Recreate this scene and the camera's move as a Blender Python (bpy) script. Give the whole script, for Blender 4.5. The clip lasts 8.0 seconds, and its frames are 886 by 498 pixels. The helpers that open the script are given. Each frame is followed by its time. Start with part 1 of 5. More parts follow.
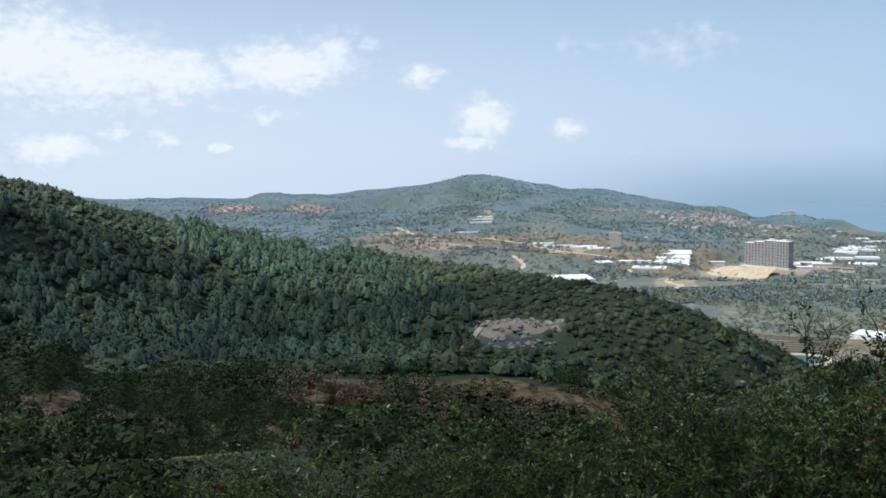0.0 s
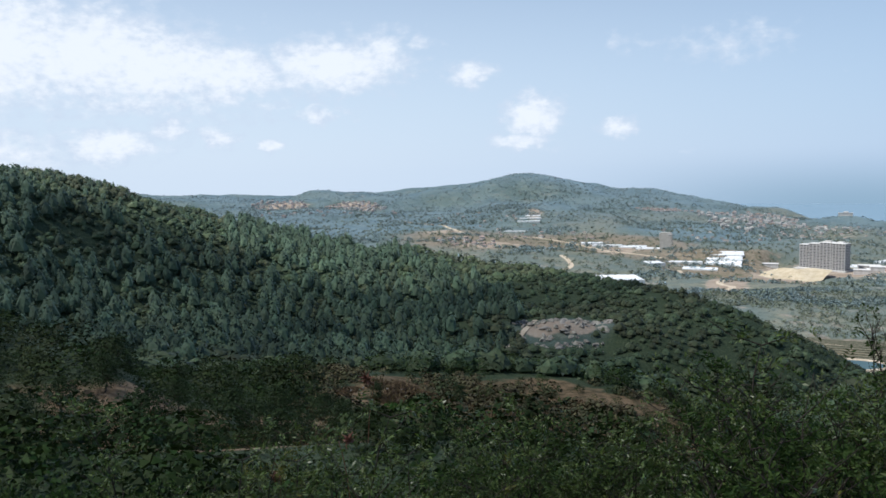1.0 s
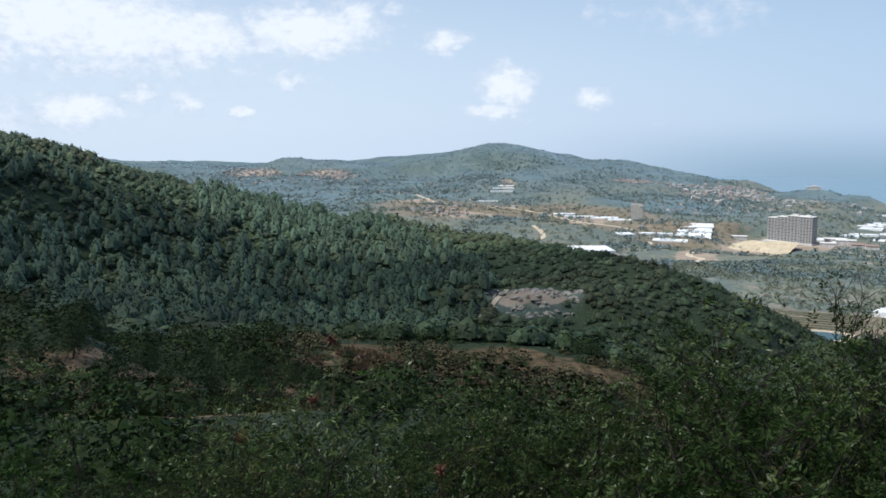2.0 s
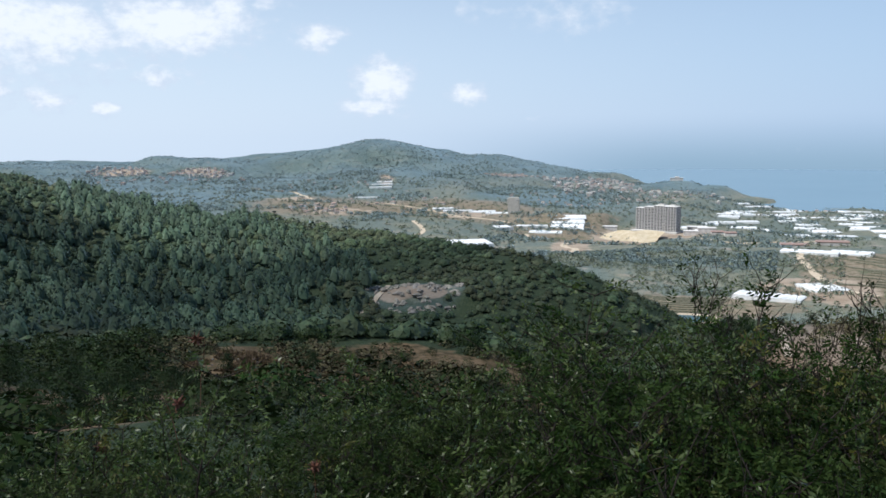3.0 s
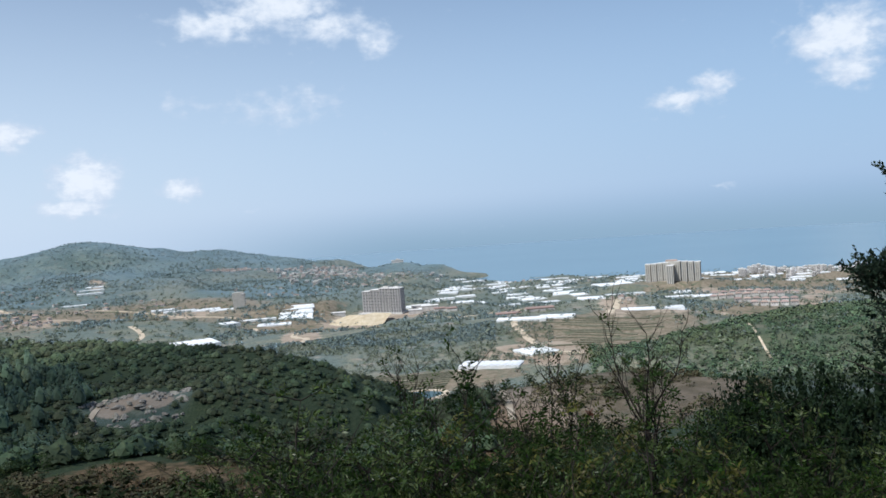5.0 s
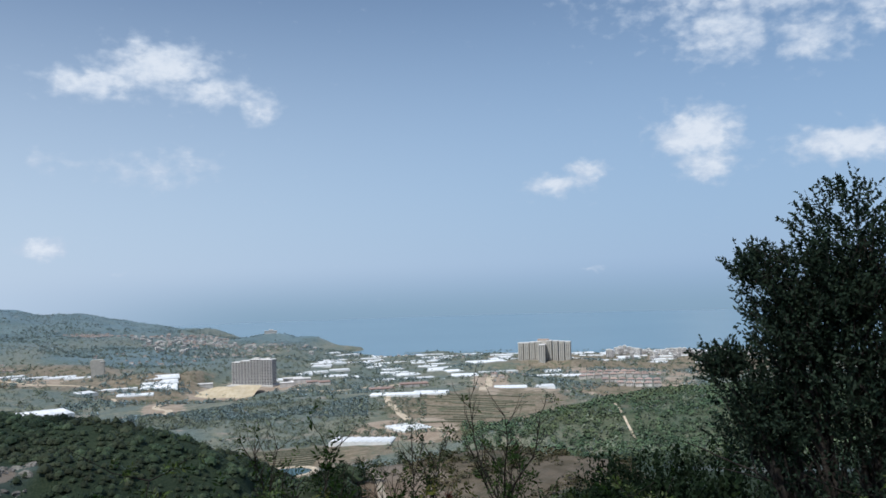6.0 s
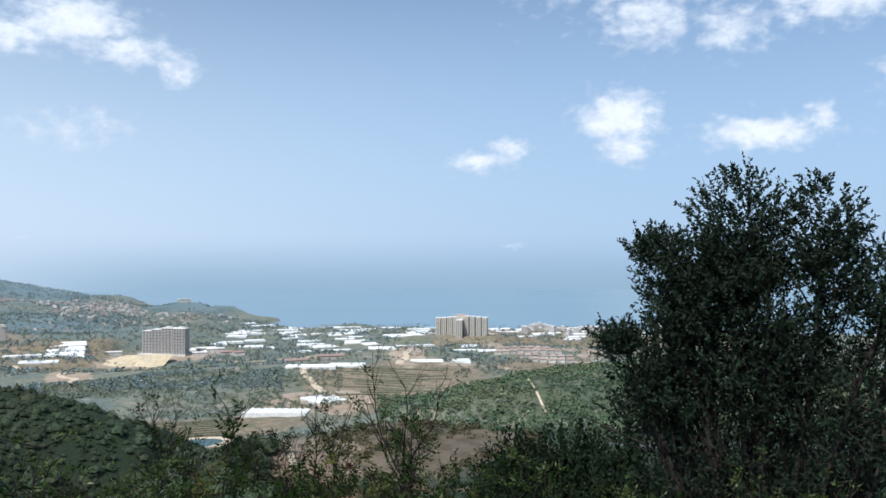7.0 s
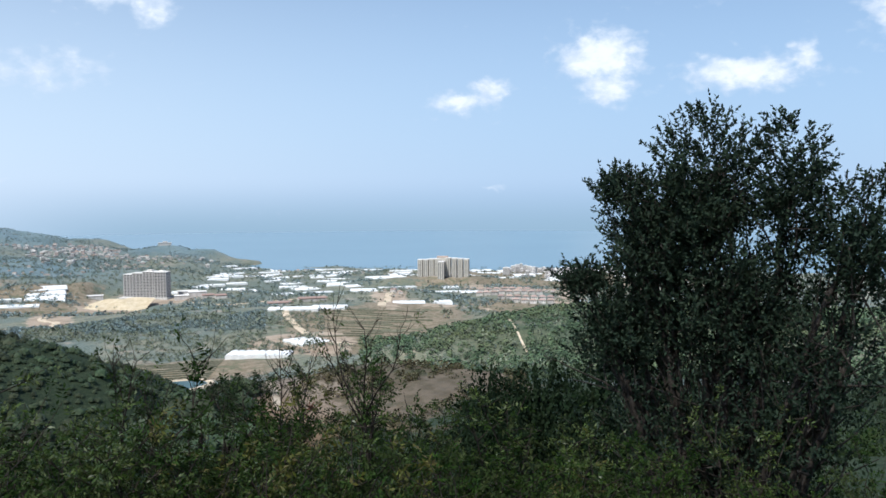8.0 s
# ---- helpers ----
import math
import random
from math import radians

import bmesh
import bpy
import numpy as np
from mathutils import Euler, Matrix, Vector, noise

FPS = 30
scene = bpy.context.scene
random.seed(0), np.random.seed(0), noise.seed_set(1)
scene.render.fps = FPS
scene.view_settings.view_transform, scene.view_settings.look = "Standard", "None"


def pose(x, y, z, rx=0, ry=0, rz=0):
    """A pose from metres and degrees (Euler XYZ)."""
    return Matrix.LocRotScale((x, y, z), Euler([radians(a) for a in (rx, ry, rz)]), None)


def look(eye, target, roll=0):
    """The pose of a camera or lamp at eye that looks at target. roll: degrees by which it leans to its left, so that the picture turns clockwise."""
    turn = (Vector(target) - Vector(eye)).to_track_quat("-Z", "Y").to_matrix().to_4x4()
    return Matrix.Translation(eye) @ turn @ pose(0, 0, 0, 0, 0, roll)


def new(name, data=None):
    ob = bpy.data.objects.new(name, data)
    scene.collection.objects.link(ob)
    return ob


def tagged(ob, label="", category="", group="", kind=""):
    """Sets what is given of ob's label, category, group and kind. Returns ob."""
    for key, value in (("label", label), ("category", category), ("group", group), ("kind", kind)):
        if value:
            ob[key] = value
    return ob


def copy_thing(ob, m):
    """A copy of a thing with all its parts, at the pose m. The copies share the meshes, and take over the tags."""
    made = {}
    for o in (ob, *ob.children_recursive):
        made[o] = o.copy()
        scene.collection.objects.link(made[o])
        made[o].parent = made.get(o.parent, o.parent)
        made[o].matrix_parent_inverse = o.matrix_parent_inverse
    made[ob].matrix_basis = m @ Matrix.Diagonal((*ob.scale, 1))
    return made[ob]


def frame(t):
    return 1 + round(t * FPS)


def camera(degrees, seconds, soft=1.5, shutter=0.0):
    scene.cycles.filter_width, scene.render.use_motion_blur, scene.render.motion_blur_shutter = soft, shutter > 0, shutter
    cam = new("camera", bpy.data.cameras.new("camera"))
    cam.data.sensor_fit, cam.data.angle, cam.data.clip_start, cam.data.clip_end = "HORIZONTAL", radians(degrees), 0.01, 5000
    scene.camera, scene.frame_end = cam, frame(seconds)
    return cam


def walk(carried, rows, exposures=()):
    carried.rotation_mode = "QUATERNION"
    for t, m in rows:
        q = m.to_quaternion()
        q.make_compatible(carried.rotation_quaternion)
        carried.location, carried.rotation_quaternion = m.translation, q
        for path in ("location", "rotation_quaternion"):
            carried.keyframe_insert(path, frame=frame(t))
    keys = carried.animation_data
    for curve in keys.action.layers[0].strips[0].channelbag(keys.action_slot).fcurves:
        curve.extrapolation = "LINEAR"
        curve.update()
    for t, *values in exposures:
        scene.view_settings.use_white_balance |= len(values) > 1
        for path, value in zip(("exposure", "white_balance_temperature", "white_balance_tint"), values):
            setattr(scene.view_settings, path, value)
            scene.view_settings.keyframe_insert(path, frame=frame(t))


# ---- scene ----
# ---------------------------------------------------------------- camera
cam = camera(56.2, 8.0, soft=1.6)
PATH = [
    (0.0, pose(0.000, 0.000, 210.000, 84.70, 1.27, 1.95)),
    (0.5, pose(-0.018, 0.007, 209.989, 85.23, 0.74, 3.41)),
    (1.0, pose(-0.080, 0.037, 209.973, 84.66, 0.99, 5.25)),
    (1.2, pose(-0.082, 0.050, 209.959, 84.05, 0.93, 5.87)),
    (2.3, pose(-0.022, 0.120, 209.882, 82.31, 0.05, 1.00)),
    (2.5, pose(-0.008, 0.133, 209.868, 82.23, 0.13, -1.02)),
    (3.0, pose(0.035, 0.157, 209.854, 82.18, 0.69, -4.94)),
    (3.5, pose(0.086, 0.200, 209.860, 82.70, 2.30, -9.58)),
    (4.0, pose(0.201, 0.275, 209.869, 83.54, 4.34, -16.00)),
    (4.2, pose(0.240, 0.285, 209.880, 83.84, 4.73, -18.47)),
    (5.3, pose(0.435, 0.300, 209.990, 89.38, 3.31, -25.85)),
    (5.5, pose(0.450, 0.286, 210.003, 90.48, 2.78, -27.51)),
    (6.0, pose(0.465, 0.215, 210.000, 92.20, 1.78, -32.39)),
    (6.5, pose(0.461, 0.146, 209.982, 91.50, 0.66, -37.28)),
    (7.0, pose(0.527, 0.088, 209.991, 90.33, 0.00, -37.90)),
    (7.5, pose(0.651, 0.047, 209.997, 88.38, -0.03, -37.74)),
    (8.0, pose(0.747, 0.056, 209.978, 86.32, 0.24, -39.17)),
]
EXPOSURES = [(0.0, 0.1, 6050, 9), (4.0, 0.15, 6050, 9), (5.5, -0.05, 5950, 9), (6.0, -0.14, 5950, 9), (6.5, 0.03, 6000, 9), (7.0, 0.22, 6050, 9), (8.0, 0.30, 6050, 9)]
walk(cam, PATH, EXPOSURES)

# ---------------------------------------------------------------- sky and sun
SUN_BEARING, SUN_HEIGHT = 105.0, 58.0      # degrees left of the +y axis, above the horizon
SKY_STRENGTH, SUN_STRENGTH = 0.10, 5.0


class Nodes:
    """Short way to write node trees."""

    def __init__(self, tree):
        self.tree = tree
        tree.nodes.clear()

    def add(self, kind, inputs=None, **props):
        n = self.tree.nodes.new(kind)
        for k, v in props.items():
            setattr(n, k, v)
        for k, v in (inputs or {}).items():
            self.put(n.inputs[k], v)
        return n

    def put(self, socket, v):
        if isinstance(v, bpy.types.NodeSocket):
            self.tree.links.new(v, socket)
        else:
            socket.default_value = v

    def math(self, op, *args, clamp=False):
        n = self.add("ShaderNodeMath", operation=op, use_clamp=clamp)
        for i, v in enumerate(args):
            self.put(n.inputs[i], v)
        return n.outputs[0]

    def mix(self, fac, a, b):
        n = self.add("ShaderNodeMix", data_type="RGBA")
        self.put(n.inputs[0], fac), self.put(n.inputs[6], a), self.put(n.inputs[7], b)
        return n.outputs[2]

    def step(self, v, lo, hi):
        n = self.add("ShaderNodeMapRange", interpolation_type="SMOOTHSTEP")
        self.put(n.inputs[0], v), self.put(n.inputs[1], lo), self.put(n.inputs[2], hi)
        return n.outputs[0]

    def noise(self, vector, scale, detail=4.0, rough=0.55, distort=0.0):
        n = self.add("ShaderNodeTexNoise", {"Vector": vector, "Scale": scale, "Detail": detail, "Roughness": rough, "Distortion": distort})
        return n.outputs[0]


# Clouds: bearing, height, half width, half height in degrees, thickness
CLOUD_BANK = [
    (27.7, 7.7, 6.3, 3.2, 1.25), (24.2, 7.0, 6.8, 2.6, 1.20), (19.8, 6.7, 5.4, 2.0, 1.10), (24.9, 5.2, 13.0, 2.2, 0.72),
    (12.6, 7.2, 5.4, 1.9, 1.20), (9.2, 8.1, 2.2, 1.5, 1.00), (33.8, 8.0, 7.3, 4.4, 1.20), (34.3, 1.5, 6.8, 2.0, 0.85),
]
CLOUD_PUFFS = [
    (6.7, 8.7, 1.6, 0.6, 0.65), (3.3, 6.6, 1.7, 1.0, 1.05), (13.8, 4.0, 2.4, 0.8, 0.80), (23.1, 3.0, 1.6, 1.0, 0.90),
    (20.1, 2.5, 1.4, 0.9, 1.05), (26.9, 2.0, 3.2, 1.3, 1.10), (17.2, 1.9, 1.1, 0.5, 0.90), (10.8, 3.6, 1.0, 0.5, 0.45),
    (-0.9, 3.6, 2.0, 1.5, 1.30), (-0.3, 1.9, 2.4, 0.7, 0.95), (-6.7, 2.7, 1.3, 0.8, 1.00), (-13.4, 7.7, 4.6, 1.3, 0.55),
    (-15.2, 8.4, 2.0, 1.2, 0.50), (-6.5, 8.3, 1.2, 0.9, 0.45), (-8.1, 8.1, 1.1, 0.6, 0.45), (-10.9, 1.1, 0.6, 0.3, 0.50),
]
CLOUD_COAST = [
    (-13.8, 14.4, 3.7, 1.7, 1.05), (-9.8, 13.2, 3.4, 1.1, 0.90), (-17.1, 12.9, 2.9, 1.2, 0.80), (-20.2, 12.0, 1.4, 1.4, 0.70),
    (-42.6, 7.2, 1.4, 0.8, 0.85), (-40.5, 6.3, 2.4, 0.8, 0.80), (-49.9, 9.1, 2.8, 1.8, 1.10), (-50.4, 7.1, 2.1, 1.3, 0.80),
    (-59.0, 7.8, 4.1, 1.2, 0.95), (-62.5, 8.6, 1.0, 1.3, 0.75), (-51.9, 15.5, 3.9, 2.2, 0.75), (-57.0, 14.5, 2.9, 1.7, 0.70),
    (-63.3, 15.5, 4.9, 1.5, 0.80), (-55.6, 18.3, 12.2, 2.9, 0.75), (-42.8, 0.6, 0.9, 0.2, 0.40), (-68.5, 11.0, 2.9, 2.0, 0.90),
]


def make_world():
    world = bpy.data.worlds.new("sky")
    world.use_nodes = True
    scene.world = world
    n = Nodes(world.node_tree)
    sky = n.add("ShaderNodeTexSky", sky_type="NISHITA", sun_disc=False, sun_elevation=radians(SUN_HEIGHT),
                sun_rotation=radians(-SUN_BEARING), air_density=1.0, dust_density=0.6, ozone_density=0.8, altitude=200)
    way = n.add("ShaderNodeTexCoord").outputs["Generated"]
    xyz = n.add("ShaderNodeSeparateXYZ", {0: way})
    x, y, z = xyz.outputs
    bearing = n.math("MULTIPLY", n.math("ARCTAN2", n.math("MULTIPLY", x, -1.0), y), 57.2958)
    height = n.math("MULTIPLY", n.math("ARCSINE", z), 57.2958)
    flat = n.add("ShaderNodeCombineXYZ", {0: bearing, 1: n.math("MULTIPLY", height, 1.5), 2: 0.0}).outputs[0]
    # ragged outlines
    b2 = n.math("ADD", bearing, n.math("MULTIPLY", n.math("SUBTRACT", n.noise(flat, 0.55, 3.0), 0.5), 2.4))
    shifted = n.add("ShaderNodeVectorMath", {0: flat, 1: (37.0, 11.0, 5.0)}, operation="ADD").outputs[0]
    h2 = n.math("ADD", height, n.math("MULTIPLY", n.math("SUBTRACT", n.noise(shifted, 0.6, 3.0), 0.5), 1.3))
    total = 0.0
    for a, e, wa, we, s in CLOUD_BANK + CLOUD_PUFFS + CLOUD_COAST:
        u = n.math("DIVIDE", n.math("SUBTRACT", b2, a), wa)
        v = n.math("DIVIDE", n.math("SUBTRACT", h2, e), we)
        q = n.math("ADD", n.math("MULTIPLY", u, u), n.math("MULTIPLY", v, v))
        total = n.math("MAXIMUM", n.math("MULTIPLY", n.math("EXPONENT", n.math("MULTIPLY", q, -1.0)), s), total)
    fine = n.noise(flat, 0.85, 6.0, 0.52)
    dense = n.math("ADD", total, n.math("MULTIPLY", n.math("SUBTRACT", fine, 0.5), 1.25))
    cover = n.math("MULTIPLY", n.step(dense, 0.18, 0.86), 0.96)
    core = n.step(n.math("ADD", total, n.math("MULTIPLY", n.math("SUBTRACT", n.noise(shifted, 1.3, 6.0), 0.5), 1.7)), 0.25, 1.2)
    cloud = n.mix(core, (6.1, 6.8, 7.8, 1.0), (8.5, 8.7, 9.0, 1.0))
    # haze that lies along the horizon, thicker towards the sea below it
    tint = n.mix(n.step(bearing, -62.0, 28.0), (3.65, 5.1, 7.1, 1.0), (6.6, 7.5, 8.6, 1.0))
    hazy = n.mix(n.math("MULTIPLY", n.step(height, 27.0, -1.0), 0.90), sky.outputs[0], tint)
    sea_haze = n.mix(n.math("MULTIPLY", n.step(height, 1.5, -2.8), n.step(bearing, 2.0, -22.0)), hazy, (2.85, 4.1, 5.2, 1.0))
    colour = n.mix(cover, sea_haze, cloud)
    bg = n.add("ShaderNodeBackground", {"Color": colour, "Strength": SKY_STRENGTH})
    out = n.add("ShaderNodeOutputWorld", {"Surface": bg.outputs[0]})


make_world()
sun = new("sun", bpy.data.lights.new("sun", "SUN"))
sun.data.energy, sun.data.angle, sun.data.color = SUN_STRENGTH, radians(0.6), (1.0, 0.95, 0.88)
sb, sh = radians(SUN_BEARING), radians(SUN_HEIGHT)
sun.matrix_world = look((0, 0, 600), Vector((0, 0, 600)) - Vector((-math.sin(sb) * math.cos(sh), math.cos(sb) * math.cos(sh), math.sin(sh))))



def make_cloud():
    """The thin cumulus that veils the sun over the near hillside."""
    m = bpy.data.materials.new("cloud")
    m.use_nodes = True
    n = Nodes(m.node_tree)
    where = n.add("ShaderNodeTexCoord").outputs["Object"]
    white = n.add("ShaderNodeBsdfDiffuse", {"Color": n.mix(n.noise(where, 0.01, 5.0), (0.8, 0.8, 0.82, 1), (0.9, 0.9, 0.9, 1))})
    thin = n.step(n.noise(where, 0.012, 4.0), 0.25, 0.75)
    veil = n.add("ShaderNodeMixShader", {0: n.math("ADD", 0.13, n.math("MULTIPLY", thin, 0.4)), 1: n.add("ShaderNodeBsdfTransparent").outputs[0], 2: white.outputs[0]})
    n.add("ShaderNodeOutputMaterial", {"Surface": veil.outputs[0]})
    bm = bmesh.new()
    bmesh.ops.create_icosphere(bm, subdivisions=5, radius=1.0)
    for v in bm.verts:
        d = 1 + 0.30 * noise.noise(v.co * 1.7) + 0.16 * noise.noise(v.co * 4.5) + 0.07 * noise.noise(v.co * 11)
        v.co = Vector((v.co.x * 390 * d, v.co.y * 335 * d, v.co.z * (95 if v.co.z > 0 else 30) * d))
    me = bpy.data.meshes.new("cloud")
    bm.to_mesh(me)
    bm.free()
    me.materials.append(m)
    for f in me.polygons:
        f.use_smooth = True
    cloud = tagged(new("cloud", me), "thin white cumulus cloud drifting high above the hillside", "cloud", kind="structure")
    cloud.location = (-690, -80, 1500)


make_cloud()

# ---------------------------------------------------------------- materials


def material(name, low, high, scale, rough=0.8, metal=0.0, bump=0.3, bump_scale=None, spec=0.3, vary=0.0, island=0.0, coarse=None, coarse_scale=None, translucent=0.0, by_tree=0.0, haze_sheen=0.0):
    """A surface between two colours by fine noise, with a third in coarse patches, fine relief, a shift from piece to
    piece, and a bluish sheen that imitates haze over foliage.
    """
    m = bpy.data.materials.new(name)
    m.use_nodes = True
    n = Nodes(m.node_tree)
    where = n.add("ShaderNodeTexCoord").outputs["Object"]
    fine = n.noise(where, scale, 6.0, 0.6)
    col = n.mix(n.step(fine, 0.3, 0.7), (*low, 1), (*high, 1))
    if coarse:
        col = n.mix(n.step(n.noise(where, coarse_scale or scale * 0.1, 5.0, 0.6), 0.45, 0.62), col, (*coarse, 1))
    if vary or island:
        r = n.add("ShaderNodeObjectInfo").outputs["Random"] if vary else n.add("ShaderNodeNewGeometry").outputs["Random Per Island"]
        k = vary or island
        hsv = n.add("ShaderNodeHueSaturation", {"Color": col, "Hue": n.math("ADD", 0.5 - 0.03 * k, n.math("MULTIPLY", r, 0.06 * k)),
                                                "Saturation": n.math("ADD", 1 - 0.2 * k, n.math("MULTIPLY", r, 0.3 * k)),
                                                "Value": n.math("ADD", 1 - 0.5 * k, n.math("MULTIPLY", n.math("FRACT", n.math("MULTIPLY", r, 7.31)), k))})
        col = hsv.outputs[0]
    if by_tree:
        r = n.add("ShaderNodeAttribute", attribute_name="tree").outputs["Fac"]
        col = n.add("ShaderNodeHueSaturation", {"Color": col, "Hue": n.math("ADD", 0.485, n.math("MULTIPLY", n.math("FRACT", n.math("MULTIPLY", r, 5.7)), 0.03)), "Saturation": 1.0,
                                                "Value": n.math("ADD", 1 - 0.5 * by_tree, n.math("MULTIPLY", r, by_tree))}).outputs[0]
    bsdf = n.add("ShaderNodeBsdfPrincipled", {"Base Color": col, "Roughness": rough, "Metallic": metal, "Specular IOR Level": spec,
                                                   "Sheen Weight": haze_sheen, "Sheen Roughness": 0.5, "Sheen Tint": (0.60, 0.82, 1.0, 1.0)})
    if bump:
        b = n.add("ShaderNodeBump", {"Strength": bump, "Distance": 0.6 / (bump_scale or scale), "Height": n.noise(where, bump_scale or scale * 2, 5.0, 0.65)})
        n.put(bsdf.inputs["Normal"], b.outputs[0])
    out = bsdf.outputs[0]
    if translucent:
        t = n.add("ShaderNodeBsdfTranslucent", {"Color": col})
        out = n.add("ShaderNodeMixShader", {0: translucent, 1: out, 2: t.outputs[0]}).outputs[0]
    n.add("ShaderNodeOutputMaterial", {"Surface": out})
    return m


def ground_material():
    """Soil, dry grass and scrub, mixed by the land cover that the ground mesh carries."""
    m = bpy.data.materials.new("ground")
    m.use_nodes = True
    n = Nodes(m.node_tree)
    where = n.add("ShaderNodeTexCoord").outputs["Object"]
    cover = n.add("ShaderNodeSeparateXYZ", {0: n.add("ShaderNodeAttribute", attribute_name="land").outputs["Vector"]})
    bare, wooded, tilled = cover.outputs
    under = n.add("ShaderNodeAttribute", attribute_name="undergrowth").outputs["Fac"]
    fine = n.noise(where, 0.9, 8.0, 0.65)
    mid = n.noise(where, 0.05, 8.0, 0.62)
    big = n.noise(where, 0.008, 6.0, 0.6)
    scrub = n.mix(n.step(mid, 0.40, 0.60), (0.122, 0.134, 0.088, 1), (0.180, 0.178, 0.124, 1))
    scrub = n.mix(n.step(fine, 0.45, 0.75), scrub, (0.20, 0.185, 0.145, 1))
    soil = n.mix(n.step(mid, 0.35, 0.65), (0.25, 0.195, 0.145, 1), (0.34, 0.285, 0.22, 1))
    soil = n.mix(n.step(fine, 0.5, 0.8), soil, (0.40, 0.355, 0.29, 1))
    humus = n.mix(n.step(fine, 0.4, 0.7), (0.16, 0.108, 0.062, 1), (0.29, 0.215, 0.135, 1))
    soil = n.mix(under, soil, humus)
    wood = n.mix(n.step(n.noise(where, 0.11, 6.0, 0.7), 0.42, 0.62), (0.085, 0.112, 0.082, 1), (0.135, 0.158, 0.112, 1))
    wood = n.mix(n.step(n.noise(where, 0.012, 6.0, 0.65), 0.45, 0.56), wood, (0.062, 0.086, 0.062, 1))
    wood = n.mix(n.step(n.noise(where, 0.035, 7.0, 0.7), 0.55, 0.66), wood, (0.165, 0.155, 0.105, 1))
    straw = n.mix(n.step(n.noise(where, 0.16, 4.0), 0.4, 0.6), (0.15, 0.128, 0.088, 1), (0.235, 0.195, 0.142, 1))
    straw = n.mix(n.step(n.noise(where, 0.03, 6.0, 0.7), 0.52, 0.62), straw, (0.105, 0.112, 0.07, 1))
    scrub = n.mix(n.step(big, 0.46, 0.58), scrub, (0.118, 0.142, 0.118, 1))
    scrub = n.mix(n.step(n.noise(where, 0.028, 7.0, 0.7), 0.56, 0.66), scrub, (0.27, 0.23, 0.18, 1))
    straw = n.mix(under, straw, n.mix(n.step(n.noise(where, 0.35, 6.0, 0.7), 0.35, 0.65), (0.085, 0.066, 0.032, 1), (0.24, 0.165, 0.092, 1)))
    # single shrubs dotted over the open ground
    dots = n.step(n.noise(where, 0.17, 3.0, 0.55), 0.55, 0.62)
    scrub = n.mix(dots, scrub, (0.078, 0.098, 0.072, 1))
    wood = n.mix(dots, wood, (0.052, 0.074, 0.050, 1))
    rag = n.math("MULTIPLY", n.math("SUBTRACT", mid, 0.5), 1.4)
    col = n.mix(n.step(n.math("ADD", wooded, rag), 0.35, 0.65), scrub, wood)
    floor = n.mix(n.step(fine, 0.4, 0.7), (0.038, 0.058, 0.030, 1), (0.074, 0.092, 0.048, 1))
    col = n.mix(n.step(under, 0.3, 0.7), col, floor)
    col = n.mix(n.step(n.math("ADD", tilled, rag), 0.45, 0.6), col, straw)
    col = n.mix(n.step(n.math("ADD", bare, rag), 0.45, 0.6), col, soil)
    # The blue-tinted sheen, strongest on wooded land, stands in for distance haze.
    bsdf = n.add("ShaderNodeBsdfPrincipled", {"Base Color": col, "Roughness": 0.85, "Specular IOR Level": 0.15, "Sheen Weight": n.math("MULTIPLY", n.math("SUBTRACT", 1.0, n.math("MAXIMUM", n.math("MAXIMUM", under, bare), tilled), clamp=True), n.math("ADD", 0.12, n.math("MULTIPLY", wooded, 0.42))), "Sheen Roughness": 0.5, "Sheen Tint": (0.60, 0.82, 1.0, 1.0)})
    hgt = n.math("ADD", n.math("MULTIPLY", n.noise(where, 0.22, 6.0, 0.7), 3.0), n.math("MULTIPLY", fine, 0.5))
    n.put(bsdf.inputs["Normal"], n.add("ShaderNodeBump", {"Strength": 0.45, "Distance": 1.0, "Height": hgt}).outputs[0])
    n.add("ShaderNodeOutputMaterial", {"Surface": bsdf.outputs[0]})
    return m


GROUND = ground_material()
PINE = material("pine foliage", (0.050, 0.086, 0.052), (0.090, 0.134, 0.080), 0.6, 0.65, bump=0, island=0.25, spec=0.12, coarse=(0.05, 0.078, 0.046), coarse_scale=0.02, translucent=0.08, by_tree=0.6, haze_sheen=0.14)
MAQUIS = material("maquis foliage", (0.048, 0.078, 0.040), (0.096, 0.128, 0.064), 0.6, 0.65, bump=0, island=0.3, spec=0.12, coarse=(0.075, 0.088, 0.046), coarse_scale=0.02, translucent=0.08, by_tree=0.75, haze_sheen=0.06)
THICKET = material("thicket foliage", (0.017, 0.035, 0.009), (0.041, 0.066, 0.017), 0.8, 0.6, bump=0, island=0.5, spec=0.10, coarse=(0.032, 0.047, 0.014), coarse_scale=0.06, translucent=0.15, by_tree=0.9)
# Base colours paled and blued in place of aerial haze over the far range.
FARWOOD = material("haze-paled distant scrub foliage", (0.106, 0.138, 0.124), (0.156, 0.185, 0.164), 0.05, 0.65, bump=0, island=0.3, spec=0.3, by_tree=0.5, haze_sheen=1.0)
BARK = material("grey bark", (0.05, 0.042, 0.034), (0.13, 0.11, 0.09), 14.0, 0.9, bump=0.6, spec=0.15)


